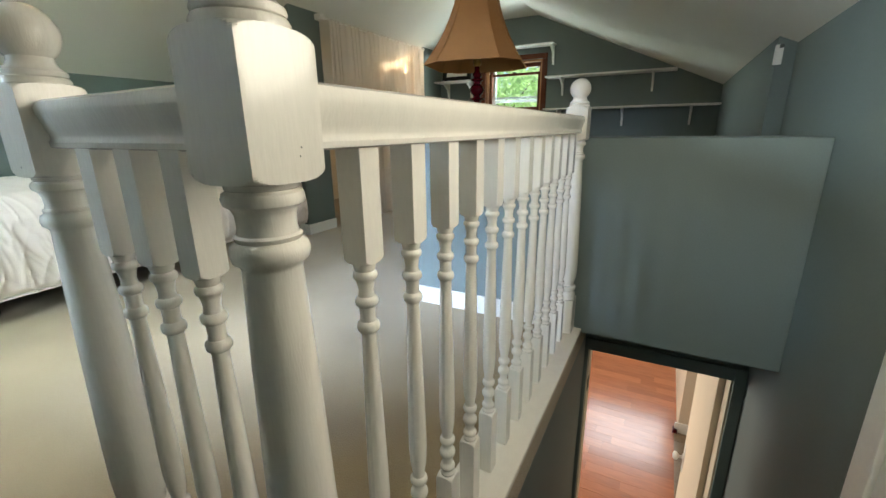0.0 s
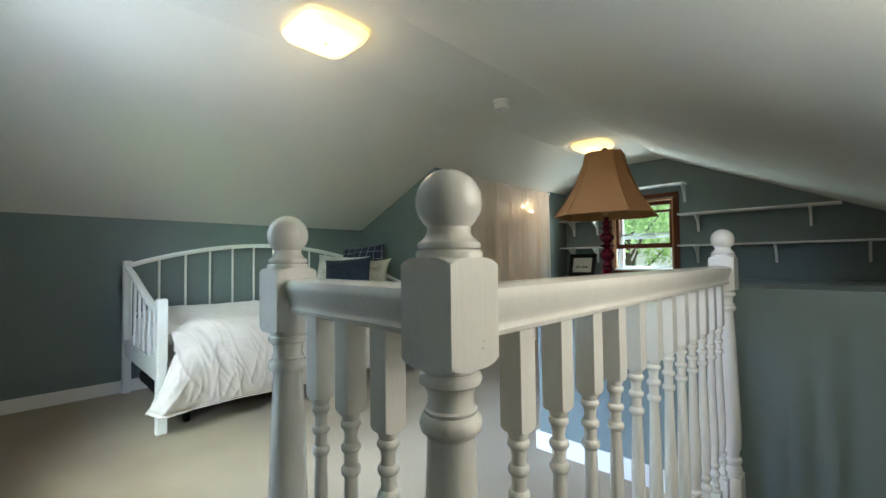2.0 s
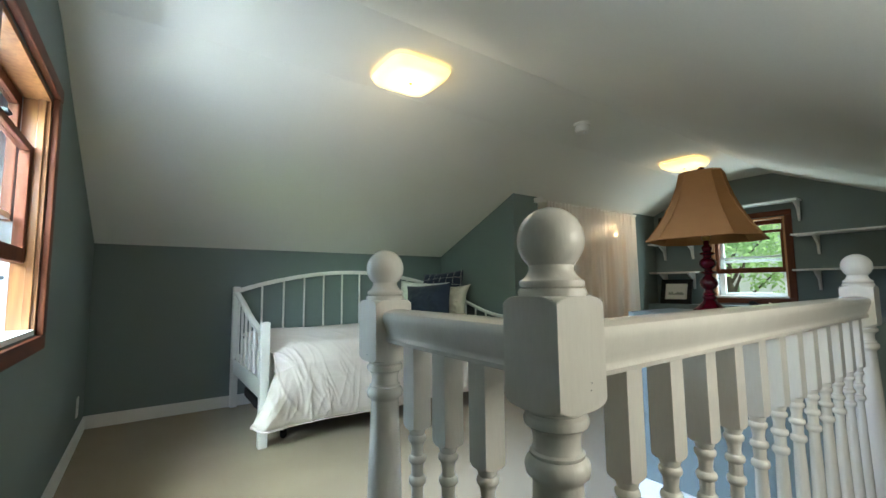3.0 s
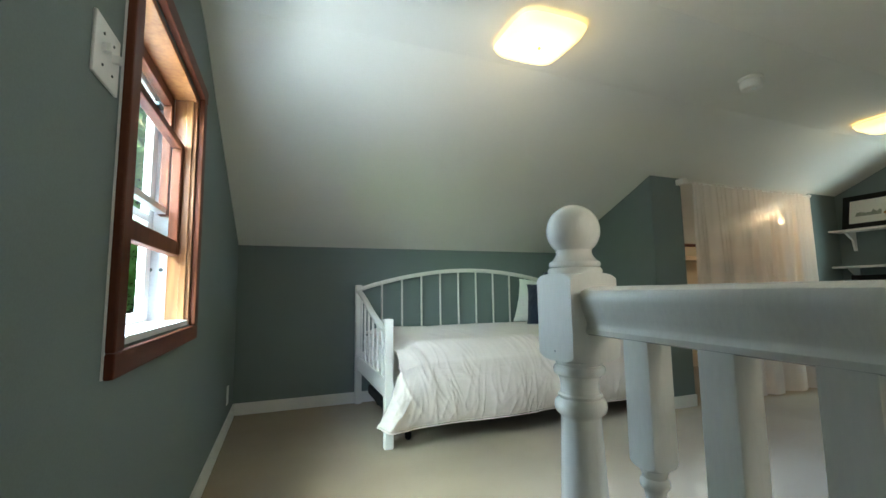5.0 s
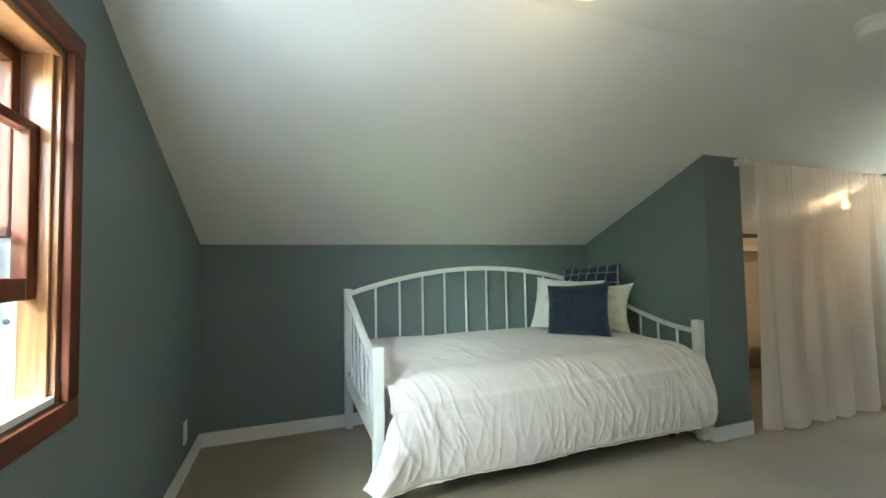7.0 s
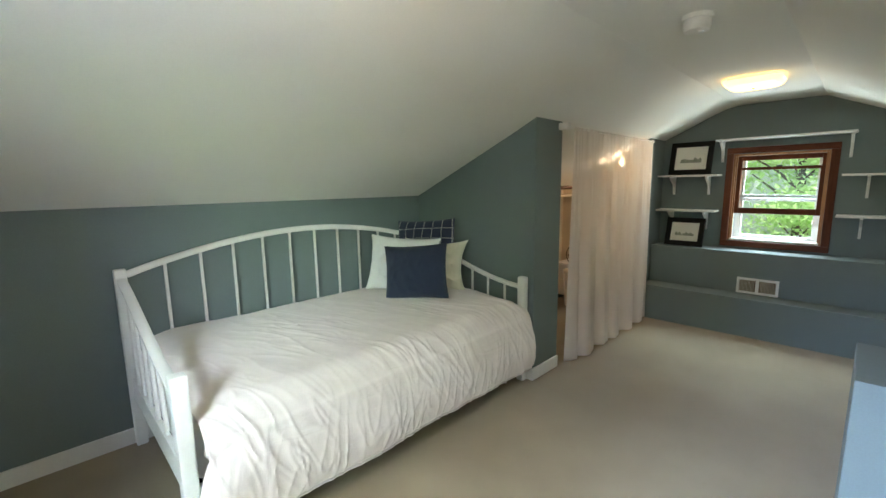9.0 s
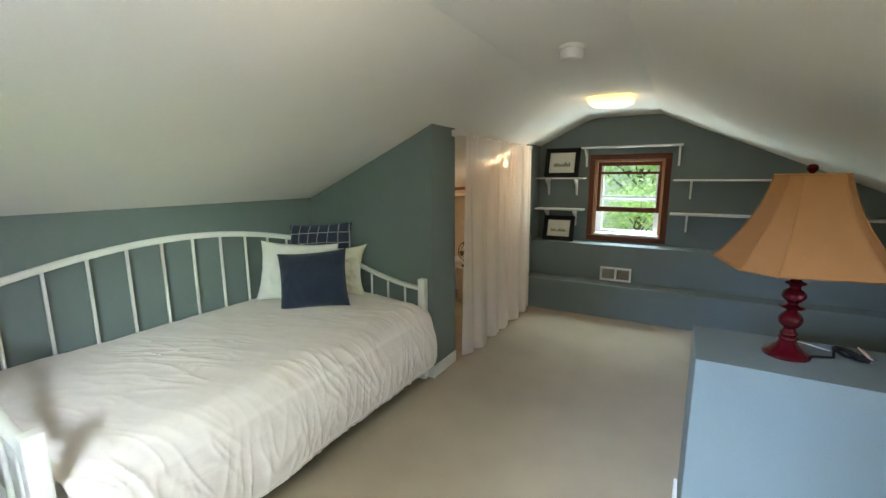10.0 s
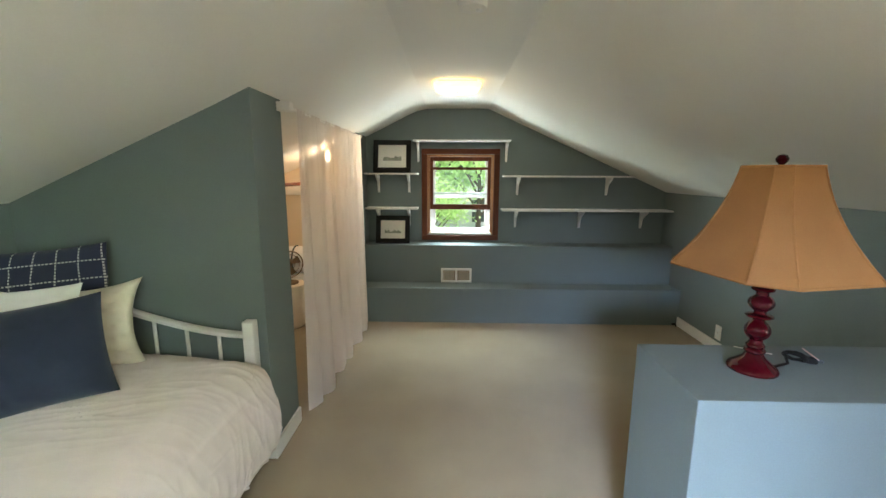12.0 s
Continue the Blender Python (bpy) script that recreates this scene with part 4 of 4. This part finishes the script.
picture(pose(-2.322, 4.735, 1.3885, -13, 0, 0), 0.365, 0.315, "black framed landscape print leaning on a shelf", 1.0)
picture(pose(-2.322, 4.700, 0.7015, -15, 0, 0), 0.335, 0.275, "black framed landscape print leaning on the ledge", 6.0)


def grille(m, w, h, label):
    ob = empty("wall_vent", m, label, "vent")
    bm = bmesh.new()
    f = 0.020
    for x0, x1, z0, z1 in ((-w / 2, w / 2, 0, f), (-w / 2, w / 2, h - f, h), (-w / 2, -w / 2 + f, f, h - f), (w / 2 - f, w / 2, f, h - f), (-0.012, 0.012, f, h - f)):
        add_box(bm, x0, x1, -0.012, 0.0, z0, z1, 0.002)
    part("frame", bm, M_TRIM, ob)
    part("backing", box(-w / 2 + f, w / 2 - f, -0.003, -0.001, f, h - f), M_BROWN, ob)
    slat = None
    n = 11
    for side in (-1, 1):
        for i in range(n):
            x = side * (0.017 + (w / 2 - f - 0.020) * (i + 0.5) / n)
            if slat is None:
                slat = part("louver", box(-0.0012, 0.0012, -0.010, -0.003, f, h - f), M_LOUVER, ob)
                s = slat
            else:
                s = new("louver", slat.data)
                s.parent = ob
            s.matrix_basis = pose(x, 0, 0, 0, 0, 25 * side)
    return ob


grille(pose(-1.693, YMID, 0.336), 0.298, 0.140, "white painted metal register grille above the low step")


# ---- ceiling fixtures ----
def ceiling_light(m, label):
    ob = empty("ceiling_light", m, label, "ceiling light", "ceiling lights")
    part("base_pan", box(-0.13, 0.13, -0.13, 0.13, -0.012, 0.0, 0.004), M_TRIM, ob)
    a = 0.165

    def dish(u, v):
        x, y = 2 * u - 1, 2 * v - 1
        k = max(abs(x), abs(y))
        sq = 1 / max(1e-6, (abs(x) ** 5 + abs(y) ** 5) ** 0.2 / max(k, 1e-6)) if k > 0 else 1
        return (a * x * sq, a * y * sq, -0.018 - 0.042 * (1 - k ** 6) ** 0.6)
    part("glass_diffuser", sheet(24, 24, dish), M_LIT, ob, "lit frosted glass, warm yellow", True)
    part("retaining_nut", lathe([(0.008, -0.066), (0.008, -0.058), (0.003, -0.05)], 10), M_BRASS, ob, smooth=True)
    return ob


ceiling_light(pose(-1.728, 0.915, 2.0), "square frosted glass ceiling light, lit warm yellow")
ceiling_light(pose(-1.705, 3.715, 2.0), "square frosted glass ceiling light near the window, lit")
sd = empty("smoke_detector", pose(-1.665, 2.22, 2.0), "white round smoke detector on the ceiling", "smoke detector")
part("mount", lathe([(0.058, 0), (0.058, -0.012), (0.054, -0.016)], 28), M_CEIL, sd, smooth=True)
part("housing", lathe([(0.050, -0.016), (0.052, -0.040), (0.047, -0.060), (0.030, -0.066), (0.002, -0.067)], 28), M_TRIM, sd, smooth=True)
part("test_button", lathe([(0.012, -0.066), (0.012, -0.071), (0.003, -0.072)], 14), M_VINYL, sd, m=pose(0.02, -0.01, 0))
sb = empty("wall_sensor", pose(XE, YJOG - 0.02, 1.125), "small white sensor box at the top of the wall", "sensor")
part("housing", box(-0.012, 0.018, -0.018, 0.0, -0.035, 0.045, 0.003), M_TRIM, sb)
part("cable_clip", box(0.0, 0.014, -0.045, -0.022, 0.030, 0.042, 0.002), M_STRIP, sb)


# Unseen fitting added to go with the warm stair light.
ss = empty("unseen_wall_light", pose(XE2, 0.64, 1.05), "unseen wall light added above the stair landing", "wall light")
part("back_plate", lathe([(0.045, 0), (0.045, 0.010), (0.030, 0.016)], 20), M_TRIM, ss, m=pose(0, 0, -0.05, 0, -90, 0), smooth=True)
part("holder", tube([(-0.012, 0, -0.05), (-0.06, 0, -0.07), (-0.09, 0, -0.06)], 0.010, 8), M_TRIM, ss, smooth=True)
# ---- lamp on the bulkhead ----
def build_lamp():
    lampo = empty("table_lamp", pose(-0.812, 1.868, ZBOX), "oxblood turned wooden table lamp with a tan bell shade", "table lamp")

    def bulge(z, r0, r1, h):
        return [(r0 + (r1 - r0) * math.sin(math.pi * i / 8) ** 0.8, z - h / 2 + h * i / 8) for i in range(9)]
    prof = [(0.066, 0.0), (0.067, 0.006), (0.062, 0.014), (0.052, 0.020), (0.046, 0.026), (0.030, 0.040), (0.024, 0.052)]
    prof += bulge(0.062, 0.022, 0.028, 0.016) + bulge(0.078, 0.020, 0.025, 0.014) + [(0.017, 0.092)] + bulge(0.125, 0.017, 0.034, 0.058) + [(0.015, 0.158)]
    prof += bulge(0.170, 0.017, 0.036, 0.016) + [(0.015, 0.182)] + bulge(0.210, 0.016, 0.034, 0.048) + [(0.016, 0.240)] + bulge(0.252, 0.018, 0.030, 0.014) + bulge(0.274, 0.014, 0.020, 0.024) + [(0.011, 0.29), (0.011, 0.31)]
    part("turned_base", lathe(prof, 28), M_RED, lampo, smooth=True)
    part("socket", lathe([(0.008, 0.305), (0.017, 0.315), (0.017, 0.36), (0.010, 0.37), (0.010, 0.40), (0.026, 0.43), (0.026, 0.45), (0.008, 0.48)], 14), M_BRASS, lampo, smooth=True)
    # bell shade: wide panels with narrow corner panels
    z0, z1 = 0.312, 0.606
    rings = 14

    def outline(k):
        z = z1 - (z1 - z0) * k
        r = 0.078 + 0.128 * (0.42 * k + 0.58 * k ** 2.1)
        c = r * 0.36
        return [(r, -r + c), (r, r - c), (r - c, r), (-r + c, r), (-r, r - c), (-r, -r + c), (-r + c, -r), (r - c, -r)], z
    bm = bmesh.new()
    loops = []
    for i in range(rings + 1):
        pts, z = outline(i / rings)
        loops.append([bm.verts.new((x, y, z)) for x, y in pts])
    for a, b in zip(loops, loops[1:]):
        for j in range(8):
            bm.faces.new((a[j], a[(j + 1) % 8], b[(j + 1) % 8], b[j]))
    turn = pose(0, 0, 0, 0, 0, 12)
    shade = part("shade", bm, M_SHADE, lampo, "tan cloth bell shade", m=turn)
    sol = shade.modifiers.new("thickness", "SOLIDIFY")
    sol.thickness, sol.offset = 0.002, -1
    for k in (0.0, 1.0):
        pts, z = outline(k)
        part("shade_trim", tube([(x * 1.004, y * 1.004, z) for x, y in pts + pts[:1]], 0.0042, 6), M_SHADE, shade)
    for j in range(8):
        part("seam", tube([(outline(i / rings)[0][j][0] * 1.003, outline(i / rings)[0][j][1] * 1.003, outline(i / rings)[1]) for i in range(rings + 1)], 0.0030, 6), M_SHADE, shade)
    part("harp", tube([(0.0, 0.05 * math.sin(math.pi * i / 12) , 0.36 + 0.25 * i / 12) for i in range(13)], 0.002, 6), M_BRASS, lampo)
    for j in range(4):
        a = math.pi / 2 * j
        part("spider_arm", tube([(0, 0, 0.604), (0.074 * math.cos(a), 0.074 * math.sin(a), 0.602)], 0.0016, 6), M_BRASS, shade)
    part("finial", lathe([(0.006, 0.600), (0.010, 0.606), (0.007, 0.612), (0.014, 0.620), (0.016, 0.628), (0.011, 0.637), (0.002, 0.640)], 16), M_RED, lampo, smooth=True)
    return lampo


build_lamp()
cord = empty("lamp_cord", pose(-0.648, 1.915, ZBOX), "coiled black lamp cord and plug with a paper tag", "cord")
coil = [(-0.100 + 0.022 * i, -0.045 + 0.009 * i, 0.006) for i in range(4)]
coil += [(0.0 + 0.032 * math.cos(0.45 * i + 3.0) + 0.010 * sway(i * 0.3, 2), 0.020 * math.sin(0.45 * i + 3.0) + 0.014 * sway(i * 0.3, 5), 0.022 + 0.019 * math.sin(0.45 * i + 0.6) + 0.008 * sway(i * 0.25, 9)) for i in range(64)]
part("flex", tube(coil, 0.0042, 6), M_BLACK, cord, smooth=True)
part("paper_tag", box(-0.014, 0.016, -0.022, 0.024, 0.036, 0.039, 0.001), M_TAG, cord, "pinkish paper tag", m=pose(0.022, 0, 0, 24, 30, 30))
plug = part("plug", box(0.030, 0.058, -0.010, 0.010, 0.004, 0.024, 0.005), M_BLACK, cord, m=pose(0, 0, 0, 0, 0, -15))
for y in (-0.006, 0.006):
    part("prong", box(0.058, 0.072, y - 0.0008, y + 0.0008, 0.010, 0.018), M_STRIP, plug)
wc = empty("extension_cable", pose(-0.74, 1.99, ZBOX), "thin white cable lying along the bulkhead top", "cable")
part("flex", tube([(-0.02, 0.04, 0.003), (0.02, 0.015, 0.003), (0.05, -0.01, 0.003), (0.065, -0.02, 0.003)], 0.0016, 6), M_TRIM, wc, smooth=True)

stub = empty("cable_stub", pose(XE - 0.03, YLOW - 0.03, 0), "short black cable end poking out of the carpet corner", "cable")
part("flex", tube([(0, 0, 0), (-0.004, -0.004, 0.02), (-0.016, -0.010, 0.034), (-0.030, -0.012, 0.030)], 0.005, 8), M_BLACK, stub, smooth=True)
part("plug", lathe([(0.008, -0.012), (0.009, 0.0), (0.009, 0.012), (0.006, 0.016)], 10), M_BLACK, stub, m=pose(-0.034, -0.012, 0.028, 0, 90, 0), smooth=True)

# ---- stair door and hall ----
def build_stair_door():
    door = empty("door_1", pose(0.386, YDOOR + 0.115, ZHALL), "cream painted door standing open into the hall below", "door", "", "structure")
    h = ZDOOR - ZHALL - 0.012
    leaf = part("leaf", box(-0.036, 0.0, 0.0, 0.64, 0.008, h, 0.003), M_CREAM, door, m=pose(0, 0, 0, 0, 0, 1.5))
    knob = part("knob", lathe([(0.026, 0), (0.026, 0.006), (0.010, 0.012), (0.010, 0.030), (0.026, 0.042), (0.028, 0.055), (0.018, 0.066)], 18), M_TRIM, leaf, m=pose(-0.036, 0.585, 1.00, 0, -90, 0), smooth=True)
    part("lock_plate", box(-0.040, -0.036, 0.558, 0.612, 0.90, 1.10, 0.002), M_TRIM, leaf)
    fr = empty("door_frame", pose(0, YDOOR, 0), "blue-grey painted door casing at the stair foot", "door frame", "", "structure")
    part("casing", box(-0.269, -0.252, -0.018, -0.001, ZHALL, ZDOOR + 0.06, 0.003), M_WALL, fr)
    part("casing", box(0.388, XE2 - 0.001, -0.018, -0.001, ZHALL, ZDOOR + 0.06, 0.003), M_WALL, fr)
    part("head_casing", box(-0.252, 0.388, -0.018, -0.001, ZDOOR - 0.002, ZDOOR + 0.06, 0.003), M_WALL, fr)
    part("jamb", box(-0.262, -0.246, 0.001, 0.112, ZHALL, ZDOOR, 0.002), M_CREAM, fr)
    part("jamb", box(0.380, 0.392, 0.001, 0.112, ZHALL, ZDOOR, 0.002), M_CREAM, fr)
    part("strike_plate", box(-0.2465, -0.2440, 0.02, 0.06, -0.56, -0.48, 0.001), M_BLACK, fr)


build_stair_door()


def build_access_door():
    ob = empty("door_2", pose(XE2, 0.66, 0), "white painted access door low in the stair wall", "door", "", "structure")
    part("leaf", box(-0.020, -0.001, -0.27, 0.27, -0.50, 0.72, 0.003), M_TRIM, ob)
    for y in (-0.31, 0.31):
        part("casing", box(-0.030, -0.001, y - 0.038, y + 0.038, -0.54, 0.80, 0.004), M_TRIM, ob)
    part("head_casing", box(-0.030, -0.001, -0.27, 0.27, 0.725, 0.80, 0.004), M_TRIM, ob)
    part("knob", lathe([(0.014, 0), (0.008, 0.01), (0.008, 0.02), (0.020, 0.03), (0.016, 0.042)], 14), M_STRIP, ob, m=pose(-0.020, 0.22, 0.15, 0, -90, 0), smooth=True)


build_access_door()
plinth = structure("corner_block_hall", box(0.385, 0.43, 4.44, 4.50, ZHALL, ZHALL + 0.05, 0.003), M_RED, "dark red wooden corner block at the hall baseboard")

# ---- outdoors ----
structure("ground", box(-600, 600, -600, 600, -2.9, -2.45), M_GRASS, "mown lawn around the house")


structure("driveway", box(-9.0, 5.0, 15.5, 23.0, -2.45, -2.43), M_CONCRETE, "pale sunlit concrete drive")


def tree(name, x, y, height, crown_r, seed, label, n=2600):
    rnd = random.Random(seed)
    ob = empty(name, pose(x, y, -2.45), label, "tree", "garden trees")
    trunk = [(0.15 * sway(i * 0.5, seed) * i / 6, 0.15 * sway(i * 0.5, seed + 9) * i / 6, height * 0.62 * i / 6) for i in range(7)]
    part("trunk", tube(trunk, height * 0.028, 9, 0.45), M_BARK, ob, smooth=True)
    tips = []
    for k in range(9):
        a, z0 = k * 2.4 + rnd.random(), height * (0.28 + 0.04 * k)
        tip = Vector((crown_r * 0.75 * math.cos(a), crown_r * 0.75 * math.sin(a), z0 + height * (0.18 + 0.14 * rnd.random())))
        part("limb", tube([(0, 0, z0), tip * 0.5 + Vector((0, 0, z0 * 0.55)), tip], height * 0.010, 6, 0.3), M_BARK, ob)
        tips.append(tip)
    tips += [Vector((0, 0, height * 0.86)), Vector((0.3 * crown_r, 0.1, height * 0.72)), Vector((-0.3 * crown_r, -0.2, height * 0.76))]
    bm = bmesh.new()
    for i in range(n):
        c = tips[rnd.randrange(len(tips))] + Vector((rnd.gauss(0, 1), rnd.gauss(0, 1), rnd.gauss(0, 0.8))) * crown_r * 0.30
        if c.z < height * 0.16:
            continue
        s = rnd.uniform(0.10, 0.22) * (crown_r / 3.0) ** 0.8
        q = Euler((rnd.uniform(-1, 1), rnd.uniform(-1, 1), rnd.uniform(0, 6.3))).to_matrix()
        bm.faces.new([bm.verts.new(c + q @ Vector(p)) for p in ((-s, 0, 0), (0, -0.55 * s, 0.12 * s), (s, 0, 0), (0, 0.55 * s, 0.12 * s))])
    part("crown", bm, M_LEAF, ob)
    return ob


for k, (bearing, dist, height, crown) in enumerate(((4, 27, 11, 4.6), (13, 24, 10, 4.2), (20, 29, 12.5, 5.0), (27, 25, 11, 4.6), (34, 28, 12, 5.0), (42, 24, 10.5, 4.4), (52, 26, 11.5, 4.8), (9, 26, 10.5, 3.8), (16, 24.5, 9.5, 3.6), (31, 24, 10, 3.8), (47, 24, 10, 4.0))):
    a = radians(180 + bearing)
    tree("maple_tree", -0.7 + dist * math.cos(a), dist * math.sin(a), height * 1.6, crown * 1.35, 20 + k, "tall leafy green maple beyond the board fence", 6000)
for k in range(9):
    a = radians(186 + 6 * k)
    tree("shrub_tree", -0.7 + (23.2 - 0.8 * (k % 2)) * math.cos(a), 23.2 * math.sin(a), 5.2 + 0.5 * (k % 3), 2.3, 60 + k, "bright green bushy small tree behind the board fence", 3000)
for k, (x, y, height, crown) in enumerate(((-2.6, 18.5, 3.6, 1.3), (-0.5, 21.0, 6.2, 2.2), (-2.9, 21.8, 7.6, 2.6), (-7.4, 20.0, 7.0, 2.2), (3.4, 20.0, 8.0, 2.8), (-14.0, 24.0, 9.0, 3.6), (-3.4, 12.5, 2.4, 0.8))):
    tree("maple_tree", x, y, height, crown, 40 + k, "leafy bright green tree beside the neighbouring house", 3200)


def fence():
    ob = empty("board_fence", pose(-18.0, -9.5, -2.45), "weathered red-brown cedar board fence along the lawn", "fence")
    first = None
    for i in range(160):
        if first is None:
            first = part("board", box(-0.07, 0.07, -0.012, 0.012, 0.05, 2.15, 0.0), M_FENCE, ob)
            b = first
        else:
            b = new("board", first.data)
            b.parent = ob
        b.matrix_basis = pose(-12.4 + 0.155 * i, 0.004 * sway(i), 0.03 * sway(i * 0.7, 3), 0, 0.6 * sway(i, 4), 0)
    for z in (0.4, 1.45):
        part("stringer", box(-12.5, 12.4, -0.06, -0.014, z, z + 0.09), M_FENCE, ob)
    for i in range(11):
        part("post", box(-12.2 + 2.4 * i - 0.05, -12.2 + 2.4 * i + 0.05, -0.16, -0.062, 0.0, 2.2), M_FENCE, ob)
    ob.matrix_basis = pose(-18.0, -9.5, -2.45, 0, 0, -60)


fence()


def house(m, w, d, h, roof, label):
    ob = empty("house", m, label, "house", "neighbouring houses")
    part("wall", prism([(-w / 2, 0), (w / 2, 0), (w / 2, h), (0, h + roof), (-w / 2, h)], "y", 0, d), M_SIDING, ob)
    for s in (-1, 1):
        poly = [(s * (w / 2 + 0.3), h - 0.2), (s * (w / 2 + 0.3), h - 0.02), (0, h + roof + 0.18), (0, h + roof + 0.004)]
        part("roof", prism(poly, "y", -0.3, d + 0.3), M_ROOF, ob)
    for x in (-w * 0.25, w * 0.25):
        win = part("window", box(x - 0.5, x + 0.5, -0.05, -0.002, 1.1, 2.5, 0.01), M_TRIM, ob)
        for z in (1.17, 1.83):
            part("pane", box(x - 0.43, x + 0.43, -0.056, -0.051, z, z + 0.58), M_STRIP, win)
    for k in range(14):
        part("clapboard", box(-w / 2 - 0.004, w / 2 + 0.004, -0.018, -0.001, 0.05 + k * 0.2, 0.055 + k * 0.2 + 0.02), M_SIDING, ob)
    return ob


house(pose(-3.0, 24.0, -2.45), 11.0, 9.0, 5.4, 3.0, "pale sided neighbouring house with a gable roof")
house(pose(-30.0, -22.0, -2.45, 0, 0, 125), 8.0, 9.0, 3.0, 2.4, "pale sided house beyond the fence")

# ---- hall floor planks ----
def hall_planks():
    deck = empty("floor_hall", pose(0, 0, ZHALL), "polished reddish hardwood hall floor", "floor", "", "structure")
    rnd = random.Random(4)
    meshes = []
    for length in (0.7, 1.1, 1.5):
        me = bpy.data.meshes.new("plank")
        bm = box(0, length - 0.0010, 0, 0.1170, -0.012, 0.0)
        bm.to_mesh(me)
        bm.free()
        me.materials.append(M_PLANK)
        meshes.append((length, me))
    y = 2.2
    while y < 6.95:
        x = -1.6 - rnd.random()
        while x < 0.39:
            length, me = meshes[rnd.randrange(3)]
            if x < 0.40:
                ob = new("plank", me)
                ob.parent = deck
                ob.matrix_basis = pose(x, y, 0.0005 * rnd.random())
            x += length
        y += 0.1180
    return deck


M_PLANK = material("hall_plank", (0.40, 0.145, 0.066), 0.22, 0.22, 4, 40, 0.04, stretch=(0.12, 1, 1), coat=0.1)
kn, kk = M_PLANK.node_tree.nodes, M_PLANK.node_tree.links
oi, hs = kn.new("ShaderNodeObjectInfo"), kn.new("ShaderNodeHueSaturation")
mr = kn.new("ShaderNodeMapRange")
mr.inputs["To Min"].default_value, mr.inputs["To Max"].default_value = 0.80, 1.22
kk.new(oi.outputs["Random"], mr.inputs["Value"])
kk.new(mr.outputs[0], hs.inputs["Value"])
kk.new(kn["Principled BSDF"].inputs["Base Color"].links[0].from_socket, hs.inputs["Color"])
kk.new(hs.outputs[0], kn["Principled BSDF"].inputs["Base Color"])
hall_planks()
tiles = empty("floor_hall_tiles", pose(0, 0, ZHALL), "brown stone tiles beside the hall planks", "floor", "", "structure")
tile = None
for i in range(5):
    for j in range(8):
        if tile is None:
            tile = part("tile", box(0, 0.296, 0, 0.296, -0.010, 0.004, 0.002), M_TILE, tiles)
            t = tile
        else:
            t = new("tile", tile.data)
            t.parent = tiles
        t.matrix_basis = pose(0.402 + 0.30 * i, 2.22 + 0.30 * j, 0.001 * ((i * 3 + j) % 2))
